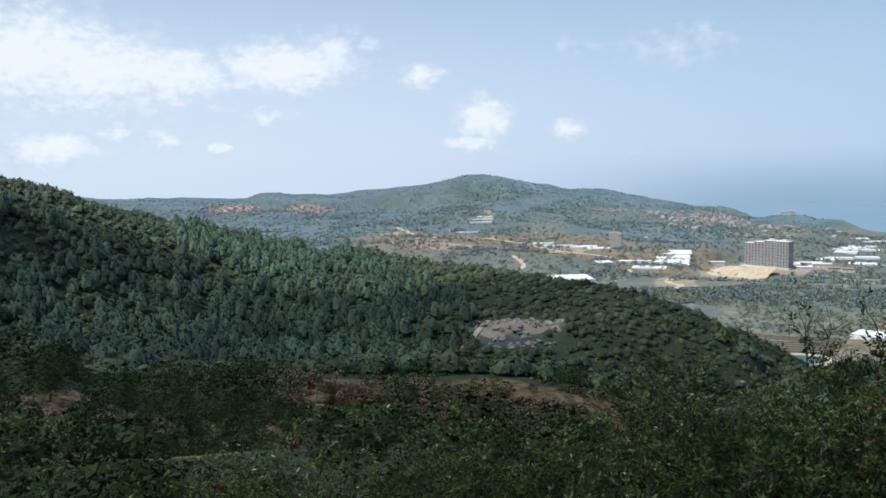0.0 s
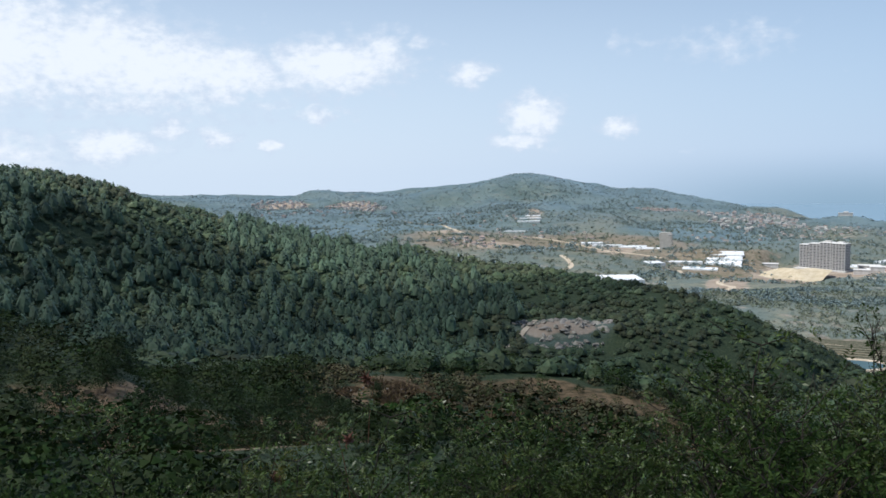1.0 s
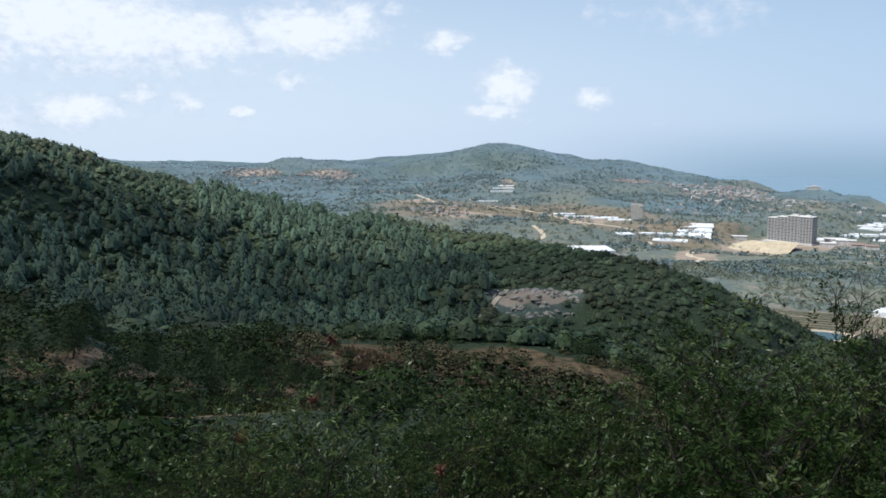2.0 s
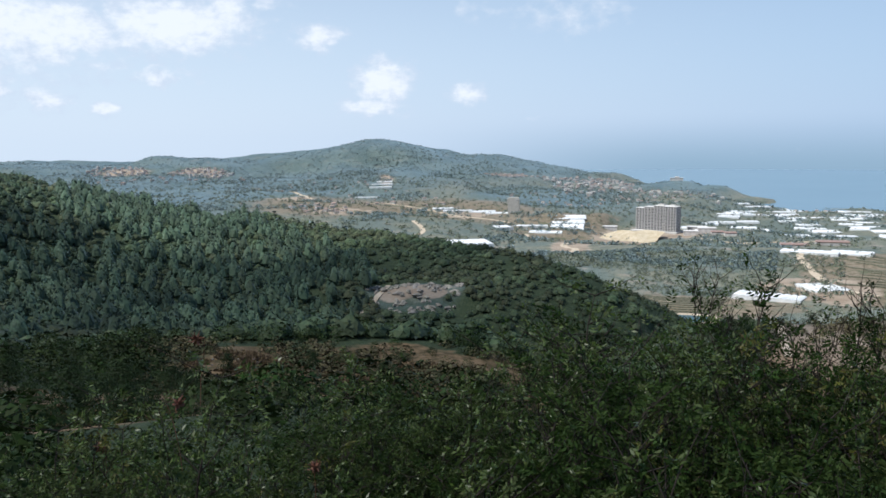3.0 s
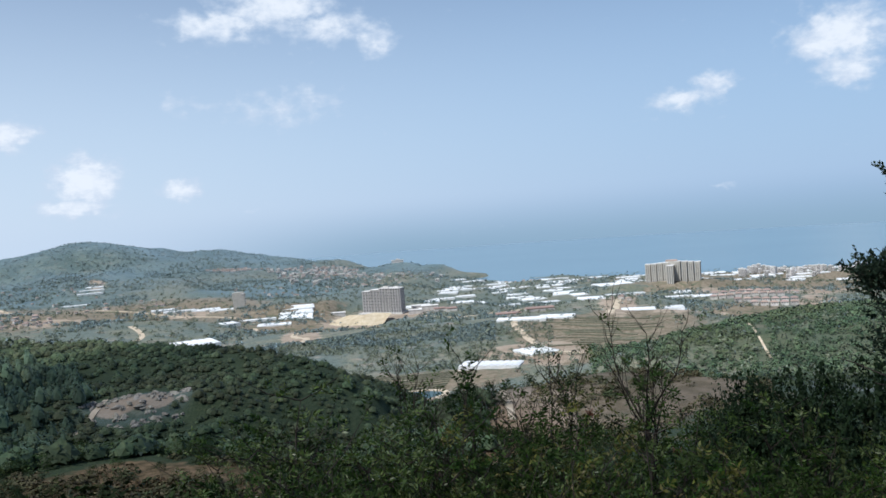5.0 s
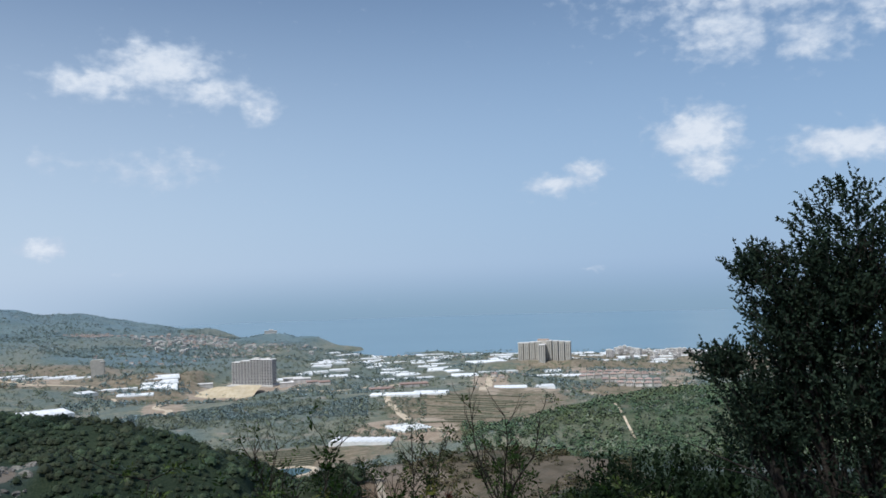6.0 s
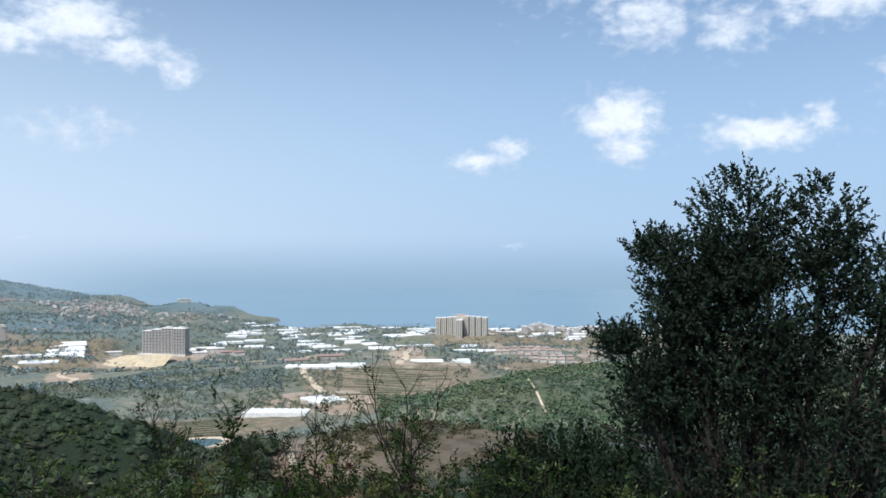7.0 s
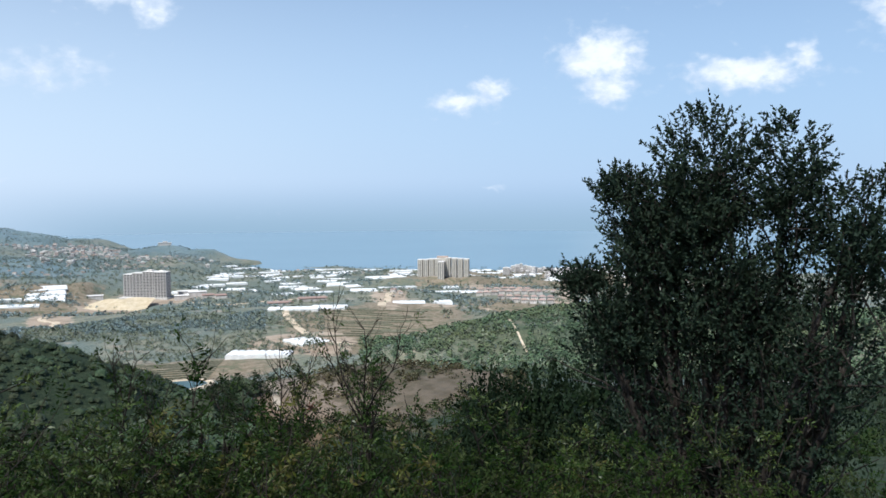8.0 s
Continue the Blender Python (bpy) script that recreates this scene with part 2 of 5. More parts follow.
def sea_material():
    m = bpy.data.materials.new("sea water")
    m.use_nodes = True
    n = Nodes(m.node_tree)
    where = n.add("ShaderNodeTexCoord").outputs["Object"]
    bsdf = n.add("ShaderNodeBsdfPrincipled", {"Base Color": n.mix(n.noise(where, 0.002, 4.0), (0.125, 0.212, 0.272, 1), (0.145, 0.236, 0.296, 1)), "Roughness": 0.25, "IOR": 1.33, "Specular IOR Level": 0.2})
    n.put(bsdf.inputs["Normal"], n.add("ShaderNodeBump", {"Strength": 0.12, "Distance": 1.0, "Height": n.noise(where, 0.08, 6.0, 0.6)}).outputs[0])
    n.add("ShaderNodeOutputMaterial", {"Surface": bsdf.outputs[0]})
    return m


SEA = sea_material()

# ---------------------------------------------------------------- the lie of the land
# Ridges, gullies, flats and shores as lines of (bearing in degrees left of +y, distance, height); the land runs smoothly between them.
NEAR_SLOPE = [
    [(b, 1.5, 208.3) for b in range(-180, 181, 40)],
    [(180, 6, 211), (120, 6, 209.5), (90, 6, 208.4), (60, 6, 207.2), (30, 6, 206), (0, 6, 205.8), (-30, 6, 205.8), (-60, 6, 206), (-90, 6, 207), (-120, 6, 209), (-180, 6, 211)],
    [(180, 20, 217), (120, 20, 212), (90, 20, 209), (60, 20, 204), (30, 20, 199.5), (0, 20, 199), (-30, 20, 198.5), (-60, 20, 199), (-90, 20, 204), (-120, 20, 210), (-180, 20, 217)],
    [(180, 60, 232), (120, 60, 222), (90, 60, 212), (60, 60, 200), (30, 60, 188), (0, 60, 186), (-30, 60, 182), (-60, 60, 183), (-90, 60, 192), (-120, 60, 208), (-180, 60, 232)],
]
HOLLOW = [
    [(150, 200, 262), (100, 170, 235), (60, 150, 205), (35, 130, 186), (23, 100, 178), (13, 160, 167.5), (8, 145, 167.5), (0, 132, 168), (-6, 135, 165), (-12, 150, 155)],
    [(3, 172, 163.5), (-3, 168, 162.5)],
    [(40, 200, 172), (28, 240, 158), (20, 260, 150), (10, 300, 138), (0, 335, 126), (-8, 325, 117), (-15, 315, 106), (-22, 330, 94), (-28, 440, 74), (-31, 600, 61)],
    [(-24, 205, 150), (-29, 262, 151), (-35, 275, 152.5), (-42, 262, 151.5), (-50, 255, 148), (-65, 240, 155), (-90, 220, 185), (-130, 220, 250)],
    [(-29, 320, 128), (-36, 340, 122), (-44, 345, 115), (-60, 350, 118)],
]
RIDGE = [
    [(75, 470, 262), (45, 490, 226), (33.2, 520, 213), (30, 545, 206.5), (25.7, 575, 192), (22.8, 595, 184.5), (19.2, 608, 173.5), (16, 610, 164),
     (13, 605, 156.5), (10, 598, 149.5), (7.9, 590, 156), (5.4, 580, 147.5), (1.5, 550, 145.5), (-1.7, 520, 144), (-6.3, 485, 142.5), (-9.4, 460, 143),
     (-12, 440, 139), (-13.9, 425, 135), (-16, 410, 129.5), (-17.8, 400, 124.5), (-20, 395, 112), (-23, 400, 94)],
    [(33, 640, 196), (26, 690, 170), (19, 720, 145), (13, 720, 130), (8, 720, 122), (2, 680, 118), (-6, 600, 118), (-11, 540, 116), (-15, 500, 104), (-19, 480, 92)],
    [(1.5, 402, 138), (-7, 394, 137.5)],
    [(1.0, 374, 129), (-5.5, 370, 128)],
]
VALLEY = [
    [(30, 1100, 95), (20, 1150, 75), (10, 1050, 62), (3, 950, 60), (-3, 850, 75), (-6.3, 800, 104), (-9, 820, 84), (-12, 760, 66)],
    [(20, 2000, 78), (10, 2150, 70), (5, 1550, 70), (0, 1400, 68), (-6, 1250, 58), (-10, 1150, 58), (-13, 1020, 66)],
    [(-13.9, 890, 71), (-16.2, 915, 71), (-19.7, 985, 71.5), (-23.2, 980, 71), (-27.7, 965, 71)],
    [(-14, 780, 63), (-17, 775, 62.5), (-21, 775, 61.5), (-24, 775, 61.5), (-27, 770, 62), (-29.5, 780, 63)],
    [(-17.5, 690, 59.5), (-21.5, 690, 59.5), (-25, 690, 60)],
    [(-28.2, 1000, 73), (-34.6, 1040, 69), (-38, 1050, 66)],
    [(-29.6, 880, 67.5), (-31, 800, 66), (-35, 800, 64), (-38, 820, 62)],
    [(-38.5, 690, 87), (-40.5, 705, 94), (-44.4, 725, 101), (-47.8, 745, 104), (-55, 760, 106), (-66, 760, 106), (-90, 700, 150)],
    [(-36, 620, 66), (-40.5, 632, 78), (-45.3, 640, 82), (-55, 620, 85), (-66, 600, 95)],
    [(-15, 1320, 26), (-19, 1340, 26), (-24, 1340, 33), (-30, 1300, 44), (-36, 1350, 54)],
    [(-16.2, 1480, 31), (-18, 1490, 33), (-21.5, 1490, 33)],
    [(-17, 1580, 33), (-21.5, 1570, 33)],
    [(-12.4, 1500, 38), (-14.0, 1500, 38), (-15.2, 1505, 38)], [(-12.4, 1605, 60), (-14.0, 1615, 62), (-15.4, 1620, 61)],
    [(-43, 1450, 35), (-46, 1400, 33)], [(-42, 1230, 34), (-46, 1220, 33), (-52, 1200, 40)],
    [(-36.5, 1780, 29), (-39, 1800, 31), (-41.2, 1790, 29)],
]
PLAIN = [
    [(-22, 1850, 26), (-28, 1750, 18), (-34, 1700, 16), (-45, 1800, 15), (-60, 1800, 18), (-90, 1800, 60)],
    [(-25, 2150, 16), (-32, 2150, 8), (-40, 2100, 8), (-50, 2100, 8), (-70, 2100, 8), (-90, 2200, 10)],
    [(-20, 2250, 34), (-14.2, 1620, 50), (-8.6, 1700, 54), (-4.5, 1800, 56), (0, 2000, 60)],
]
SHORE = [
    [(-28.5, 2560, 3), (-31, 2440, 2), (-36, 2400, 2), (-42.4, 2370, 2), (-60, 2330, 2), (-90, 2350, 2)],
    [(-24, 2950, -4), (-29, 2680, -9), (-34, 2560, -9), (-42, 2500, -9), (-60, 2480, -9), (-95, 2500, -9)],
    [(-13, 4000, -6), (-17, 3500, -6), (-21, 3150, -6)],
    [(-12, 4900, -20), (-30, 4900, -30), (-60, 4900, -30), (-95, 4900, -20)], [(-25, 3600, -20), (-60, 3500, -20), (-95, 3500, -20)],
]
FAR_RANGE = [
    [(60, 3000, 260), (40, 3200, 190), (30, 3300, 150), (22.6, 3300, 124), (20.2, 3300, 125), (17.7, 3300, 105), (16.6, 3300, 108), (13.7, 3300, 134),
     (11.4, 3300, 132), (8.4, 3300, 112), (5.2, 3300, 139), (2.9, 3300, 154), (1.4, 3300, 174), (0.3, 3300, 191), (-0.6, 3300, 198), (-1.5, 3300, 190), (-2.4, 3300, 173), (-3.3, 3300, 157), (-5.2, 3280, 122),
     (-8.3, 3250, 128), (-10.5, 3200, 108), (-12, 3150, 82), (-16, 3050, 70), (-17.7, 2950, 45), (-18.8, 2900, 37), (-20.6, 2800, 57), (-22.5, 2750, 33), (-25.1, 2650, 11)],
    [(22, 2850, 92), (14, 2850, 84), (9, 2800, 78), (5, 2750, 78), (0, 2700, 98), (-4, 2650, 82), (-9, 2600, 75), (-14, 2500, 52), (-19, 2500, 36)],
    [(60, 4900, 250), (30, 4900, 60), (10, 4900, 40), (-4, 4900, 10)],
]
BACK = [[(180, 900, 520), (130, 900, 480), (95, 900, 360), (70, 1500, 260)], [(-100, 900, 250), (-140, 900, 420), (-180, 900, 520)],
        [(180, 4900, 900), (130, 4900, 800), (90, 4900, 500)], [(-110, 4900, 200), (-140, 4900, 600), (-180, 4900, 900)],
        [(180, 280, 300), (140, 280, 290)], [(-140, 280, 290), (-180, 280, 300)]]


def value_noise(x, y, seed):
    xi, yi = np.floor(x).astype(np.int64), np.floor(y).astype(np.int64)
    fx, fy = x - xi, y - yi
    fx, fy = fx * fx * (3 - 2 * fx), fy * fy * (3 - 2 * fy)

    def h(a, b):
        k = (a * 374761393 + b * 668265263 + seed * 974711) & 0x7FFFFFFF
        k = ((k ^ (k >> 13)) * 1274126177) & 0x7FFFFFFF
        return ((k ^ (k >> 16)) & 0xFFFF) / 65535.0

    return (h(xi, yi) * (1 - fx) + h(xi + 1, yi) * fx) * (1 - fy) + (h(xi, yi + 1) * (1 - fx) + h(xi + 1, yi + 1) * fx) * fy


def fbm(x, y, size, octaves=4, seed=1):
    out, amp, total = np.zeros_like(np.asarray(x, float)), 1.0, 0.0
    for k in range(octaves):
        out += amp * (value_noise(np.asarray(x) / size + 13.7 * k, np.asarray(y) / size - 7.1 * k, seed + k) - 0.5)
        total, amp, size = total + amp, amp * 0.5, size * 0.5
    return out / total


def land_samples():
    rows = []
    for line in NEAR_SLOPE + HOLLOW + RIDGE + VALLEY + PLAIN + SHORE + FAR_RANGE + BACK:
        for (a0, r0, z0), (a1, r1, z1) in zip(line, line[1:]):
            l0, l1 = math.log(r0), math.log(r1)
            k = max(1, int(math.hypot(math.radians(a1 - a0), l1 - l0) / 0.05))
            for i in range(k):
                s = i / k
                rows.append((math.radians(a0 + s * (a1 - a0)), l0 + s * (l1 - l0), z0 + s * (z1 - z0)))
        rows.append((math.radians(line[-1][0]), math.log(line[-1][1]), line[-1][2]))
    return np.array(rows)


SAMPLES = land_samples()


def land_height(x, y):
    """Height of the ground at arrays x, y."""
    x, y = np.atleast_1d(np.asarray(x, float)), np.atleast_1d(np.asarray(y, float))
    a, l = np.arctan2(-x, y), np.log(np.maximum(np.hypot(x, y), 1.0))
    top, low = np.zeros_like(a), np.zeros_like(a)
    for sa, sl, sz in SAMPLES:
        da = np.abs(a - sa)
        da = np.minimum(da, 2 * np.pi - da)
        w = 1.0 / (da * da + 0.8 * (l - sl) ** 2 + 1.2e-4) ** 2
        top += w * sz
        low += w
    r = np.exp(l)
    z = top / low
    rough = np.where(z > 1.0, 1.0, 0.15) * np.clip((r - 2) / 20, 0, 1)
    z = z + rough * (0.010 * r * fbm(x, y, 160.0, 5, 3) * np.clip(r / 900, 0.3, 1.0) + 0.9 * fbm(x, y, 14.0, 3, 9) * np.clip(r / 60, 0.1, 1))
    return z


# ---------------------------------------------------------------- ground and sea


def mesh_of(name, verts, faces, mat=None, smooth=False):
    """A mesh from arrays of vertices and of faces of one size."""
    verts, faces = np.asarray(verts, np.float32), np.asarray(faces, np.int32)
    me = bpy.data.meshes.new(name)
    k = faces.shape[1]
    me.vertices.add(len(verts))
    me.vertices.foreach_set("co", verts.ravel())
    me.loops.add(faces.size)
    me.loops.foreach_set("vertex_index", faces.ravel())
    me.polygons.add(len(faces))
    me.polygons.foreach_set("loop_start", np.arange(0, faces.size, k, dtype=np.int32))
    me.polygons.foreach_set("loop_total", np.full(len(faces), k, np.int32))
    if smooth:
        me.polygons.foreach_set("use_smooth", np.ones(len(faces), bool))
    me.update(calc_edges=True)
    if mat:
        me.materials.append(mat)
    return me


def spans(*parts):
    return np.concatenate([np.linspace(a, b, k, endpoint=False) for a, b, k in parts] + [[parts[-1][1]]])


BEARINGS = np.radians(spans((-180, -90, 24), (-90, -70, 30), (-70, 40, 340), (40, 60, 30), (60, 180, 30))[:-1])
RANGES = spans((0.6, 20, 36), (20, 200, 50), (200, 460, 55), (460, 1000, 95), (1000, 2600, 115), (2600, 4950, 50))
BB, RR = np.meshgrid(BEARINGS, RANGES)
GX, GY = -np.sin(BB) * RR, np.cos(BB) * RR
GZ = land_height(GX.ravel(), GY.ravel()).reshape(GX.shape)
# the sea bed beyond the shore
GZ = np.where((GZ < 6) & (RR > 2480) & (BB < radians(-16)) & (BB > radians(-130)), np.minimum(GZ, -8.0), GZ)


def ground_at(x, y):
    """Height of the ground mesh at arrays x, y."""
    x, y = np.asarray(x, float), np.asarray(y, float)
    a, r = np.arctan2(-x, y), np.clip(np.hypot(x, y), RANGES[0], RANGES[-1] - 0.01)
    i = np.clip(np.searchsorted(BEARINGS, a, side="right") - 1, 0, len(BEARINGS) - 2)
    j = np.clip(np.searchsorted(RANGES, r, side="right") - 1, 0, len(RANGES) - 2)
    u = np.clip((a - BEARINGS[i]) / (BEARINGS[i + 1] - BEARINGS[i]), 0, 1)
    v = (r - RANGES[j]) / (RANGES[j + 1] - RANGES[j])
    return (GZ[j, i] * (1 - u) + GZ[j, i + 1] * u) * (1 - v) + (GZ[j + 1, i] * (1 - u) + GZ[j + 1, i + 1] * u) * v


def at(b, r):
    """The point of the ground at a bearing and distance."""
    x, y = -math.sin(radians(b)) * r, math.cos(radians(b)) * r
    return Vector((x, y, float(ground_at(x, y))))


def patch(b, r, b0, r0, wb, wr):
    """1 inside an ellipse of bearings and distances, falling to 0 at twice its size."""
    return np.clip(1.6 - np.sqrt(((b - b0) / wb) ** 2 + ((r - r0) / wr) ** 2) * 0.8, 0, 1)


# Land cover: bare soil, woods, tilled or dry grass, as ellipses of (bearing, distance, half widths)
BARE = [(-17.2, 1440, 1.6, 60), (-19.5, 1500, 2.6, 50), (-13.6, 1080, 1.0, 90), (-28.5, 225, 3.0, 30), (-30.8, 815, 1.6, 45), (-35.5, 1330, 0.9, 220),
        (-3.0, 146, 2.6, 9), (-6.5, 140, 2.4, 8), (19, 100, 10, 24), (-40, 1180, 2.2, 90), (-45, 1650, 3.5, 90), (-48, 1350, 1.0, 120), (-2.8, 391, 1.8, 5), (-6.5, 1640, 1.0, 60),
        (-1.0, 2420, 0.35, 110), (11.5, 2930, 1.3, 70), (16, 3000, 1.1, 60), (2, 1600, 1.6, 50), (-9.6, 2750, 0.9, 40), (5.5, 1950, 1.2, 40), (-28, 820, 1.8, 40)]
TILLED = [(0, 156, 10, 20),  (-35.5, 272, 7.0, 38), (-22, 735, 5.0, 38), (-33, 900, 3.6, 120), (-37, 1000, 3.0, 140), (-43.5, 1290, 2.0, 90), (-5, 1750, 5.0, 200), (-13, 1500, 3, 150), (-46, 1950, 8, 250), (3, 1750, 4.0, 200)]
WOODED = [(10, 400, 34, 260), (-1.5, 3250, 9.0, 650), (14, 3250, 10, 420), (-9, 3150, 5.0, 420), (14, 2300, 12, 500), (-12, 2100, 4.0, 250), (-20.6, 2800, 2.5, 160)]


def make_ground():
    nb, nr = len(BEARINGS), len(RANGES)
    verts = np.stack([GX, GY, GZ], -1).reshape(-1, 3)
    i, j = np.meshgrid(np.arange(nb), np.arange(nr - 1))
    a, b = j * nb + i, j * nb + (i + 1) % nb
    faces = np.stack([a, b, b + nb, a + nb], -1).reshape(-1, 4)[:, ::-1]
    # the innermost ring closes to one point
    hub = np.array([[0.0, 0.0, float(GZ[0].mean())]])
    k = np.arange(nb)
    cap = np.stack([k, (k + 1) % nb, np.full(nb, len(verts)), np.full(nb, len(verts))], -1)
    me = bpy.data.meshes.new("ground")
    rows = [tuple(f) for f in faces.tolist()] + [tuple(f[:3]) for f in cap.tolist()]
    me.from_pydata(np.concatenate([verts, hub]).tolist(), [], rows)
    me.polygons.foreach_set("use_smooth", np.ones(len(rows), bool))
    me.materials.append(GROUND)
    bd, r = np.degrees(BB).ravel(), RR.ravel()
    bd, r = np.append(bd, 0.0), np.append(r, 0.5)
    land = np.zeros((len(verts) + 1, 3), np.float32)
    for k, spots in enumerate((BARE, WOODED, TILLED)):
        for b0, r0, wb, wr in spots:
            land[:, k] = np.maximum(land[:, k], patch(bd, r, b0, r0, wb, wr))
    land[:, 1] *= 1 - land[:, 0]
    me.attributes.new("land", "FLOAT_VECTOR", "POINT").data.foreach_set("vector", land.ravel())
    # litter and low growth under the near woods
    under = np.clip((760 - r) / 60, 0, 1) * np.clip((bd + 92) / 6, 0, 1) * np.clip((80 - bd) / 6, 0, 1)
    under *= np.maximum(np.clip((430 - r) / 40, 0, 1), np.clip((bd + 24) / 3, 0, 1))
    under *= (1 - 0.78 * patch(bd, r, -35, 268, 7.0, 32)) * (1 - patch(bd, r, -2.8, 389, 2.6, 7))
    under = np.maximum(under, 0.55 * patch(bd, r, -50, 720, 13, 85))
    me.attributes.new("undergrowth", "FLOAT", "POINT").data.foreach_set("value", under.astype(np.float32))
    ob = tagged(new("ground", me), "dry wooded hillsides falling to a built-up coastal valley", "ground", kind="structure")
    return ob


make_ground()


def make_sea():
    b = np.radians(np.linspace(-125, 20, 120))
    r = np.concatenate([np.linspace(2250, 3000, 12), np.linspace(3100, 4960, 24)])
    B, R = np.meshgrid(b, r)
    v = np.stack([-np.sin(B) * R, np.cos(B) * R, np.zeros_like(B)], -1).reshape(-1, 3)
    i, j = np.meshgrid(np.arange(len(b) - 1), np.arange(len(r) - 1))
    a = j * len(b) + i
    f = np.stack([a, a + len(b), a + len(b) + 1, a + 1], -1).reshape(-1, 4)
    tagged(new("water", mesh_of("water", v, f, SEA, True)), "hazy blue open sea beyond the coastal plain", "sea", kind="structure")


make_sea()

# ---------------------------------------------------------------- woods
rng = np.random.default_rng(5)


def leafy(count, shape, leaf, seed, spread=0.55, quad=True):
    """Leaf clumps over an irregular crown. shape(u) gives radius by height 0..1; height is 1. Returns corner points (count, 4, 3)."""
    g = np.random.default_rng(seed)
    h = g.random(count)
    lobes = g.random((7, 3))
    ang = g.random(count) * 2 * np.pi
    bulge = 1 + 0.42 * sum(np.cos(ang * (k + 1) + lobes[k, 0] * 6.3 + h * 9 * lobes[k, 1]) * (0.6 / (k + 1)) for k in range(5))
    rad = shape(h) * bulge * (1 - spread * g.random(count) ** 2)
    c = np.stack([np.cos(ang) * rad, np.sin(ang) * rad, h], -1)
    out = np.stack([np.cos(ang), np.sin(ang), 0.5 + g.normal(0, 0.35, count)], -1) + g.normal(0, 0.45, (count, 3))
    out /= np.linalg.norm(out, axis=1, keepdims=True)
    t = np.cross(out, g.normal(size=(count, 3)))
    t /= np.linalg.norm(t, axis=1, keepdims=True) + 1e-9
    s = np.cross(out, t)
    size = leaf * (0.6 + 0.8 * g.random((count, 1)))
    lift = out * size * 0.35
    if not quad:
        return np.stack([c + t * size, c + s * size * 0.9 + lift, c - t * size * 0.5 - s * size * 0.6], 1)
    return np.stack([c + t * size, c + s * size * 0.8 + lift, c - t * size, c - s * size * 0.8 - lift * 0.5], 1)


def grow(name, crowns, x, y, tall, wide, mat, sink=0.05, thing=None):
    """Many plants in one mesh; crowns are taken in turn."""
    z = ground_at(x, y)
    turn = rng.random(len(x)) * 2 * np.pi
    parts, bulges, tints, k_side = [], [], [], crowns[0].shape[1]
    which = rng.integers(0, len(crowns), len(x))
    for k, c in enumerate(crowns):
        m = np.nonzero(which == k)[0]
        if not len(m):
            continue
        p = c.reshape(-1, 3)[None]
        cs, sn = np.cos(turn[m])[:, None], np.sin(turn[m])[:, None]
        px = (p[..., 0] * cs - p[..., 1] * sn) * wide[m][:, None] + x[m][:, None]
        py = (p[..., 0] * sn + p[..., 1] * cs) * wide[m][:, None] + y[m][:, None]
        pz = (p[..., 2] - sink) * tall[m][:, None] + z[m][:, None]
        parts.append(np.stack([px, py, pz], -1).reshape(-1, 3))
        # leaves are shaded with the roundness of their crown
        heart = np.stack([x[m], y[m], z[m] + 0.35 * tall[m]], -1)[:, None]
        leaf_mid = parts[-1].reshape(len(m), -1, k_side, 3).mean(2)
        d = leaf_mid - heart
        d /= np.linalg.norm(d, axis=-1, keepdims=True) + 1e-9
        q = parts[-1].reshape(len(m), -1, k_side, 3)
        own = np.cross(q[:, :, 1] - q[:, :, -1], q[:, :, 2] - q[:, :, 0])
        own /= np.linalg.norm(own, axis=-1, keepdims=True) + 1e-9
        own *= np.sign((own * d).sum(-1, keepdims=True) + 1e-9)
        d = d * 0.9 + own * 0.45 + np.array((0, 0, 0.55))
        d /= np.linalg.norm(d, axis=-1, keepdims=True) + 1e-9
        bulges.append(np.repeat(d.reshape(-1, 3), k_side, 0))
        tints.append(np.repeat(rng.random(len(m)), p.shape[1]))
    v = np.concatenate(parts)
    me = mesh_of(name, v, np.arange(len(v)).reshape(-1, k_side), mat, True)
    me.attributes.new("tree", "FLOAT", "POINT").data.foreach_set("value", np.concatenate(tints).astype(np.float32))
    me.normals_split_custom_set_from_vertices(np.concatenate(bulges).astype(np.float32))
    return new(name, me)


HILL_LEAF = material("green hill foliage", (0.050, 0.088, 0.046), (0.096, 0.138, 0.072), 0.05, 0.65, bump=0, island=0.3, spec=0.12, haze_sheen=0.15, coarse=(0.10, 0.125, 0.06), coarse_scale=0.012, by_tree=0.7)
OLIVE_SCRUB = material("olive hillside scrub", (0.090, 0.110, 0.068), (0.145, 0.160, 0.106), 0.05, 0.7, bump=0, island=0.3, spec=0.12, by_tree=0.6, haze_sheen=0.3)
GROVE = material("grey-green grove foliage", (0.072, 0.102, 0.086), (0.115, 0.145, 0.120), 0.05, 0.65, bump=0, island=0.3, spec=0.25, by_tree=0.6, haze_sheen=0.7)
DUSTY = material("dusty bracken foliage", (0.085, 0.080, 0.042), (0.16, 0.135, 0.075), 0.6, 0.85, bump=0, island=0.6, spec=0.05, coarse=(0.065, 0.085, 0.04), coarse_scale=0.12, by_tree=0.6)


def pine_shape(h):
    return 0.5 * np.clip(1.08 - h, 0, 1) ** 0.7 * np.clip(h * 5, 0.25, 1)


def bush_shape(h):
    return 0.55 * np.sqrt(np.clip(1 - (h * 1.15 - 0.25) ** 2 / 0.85, 0.02, 1))


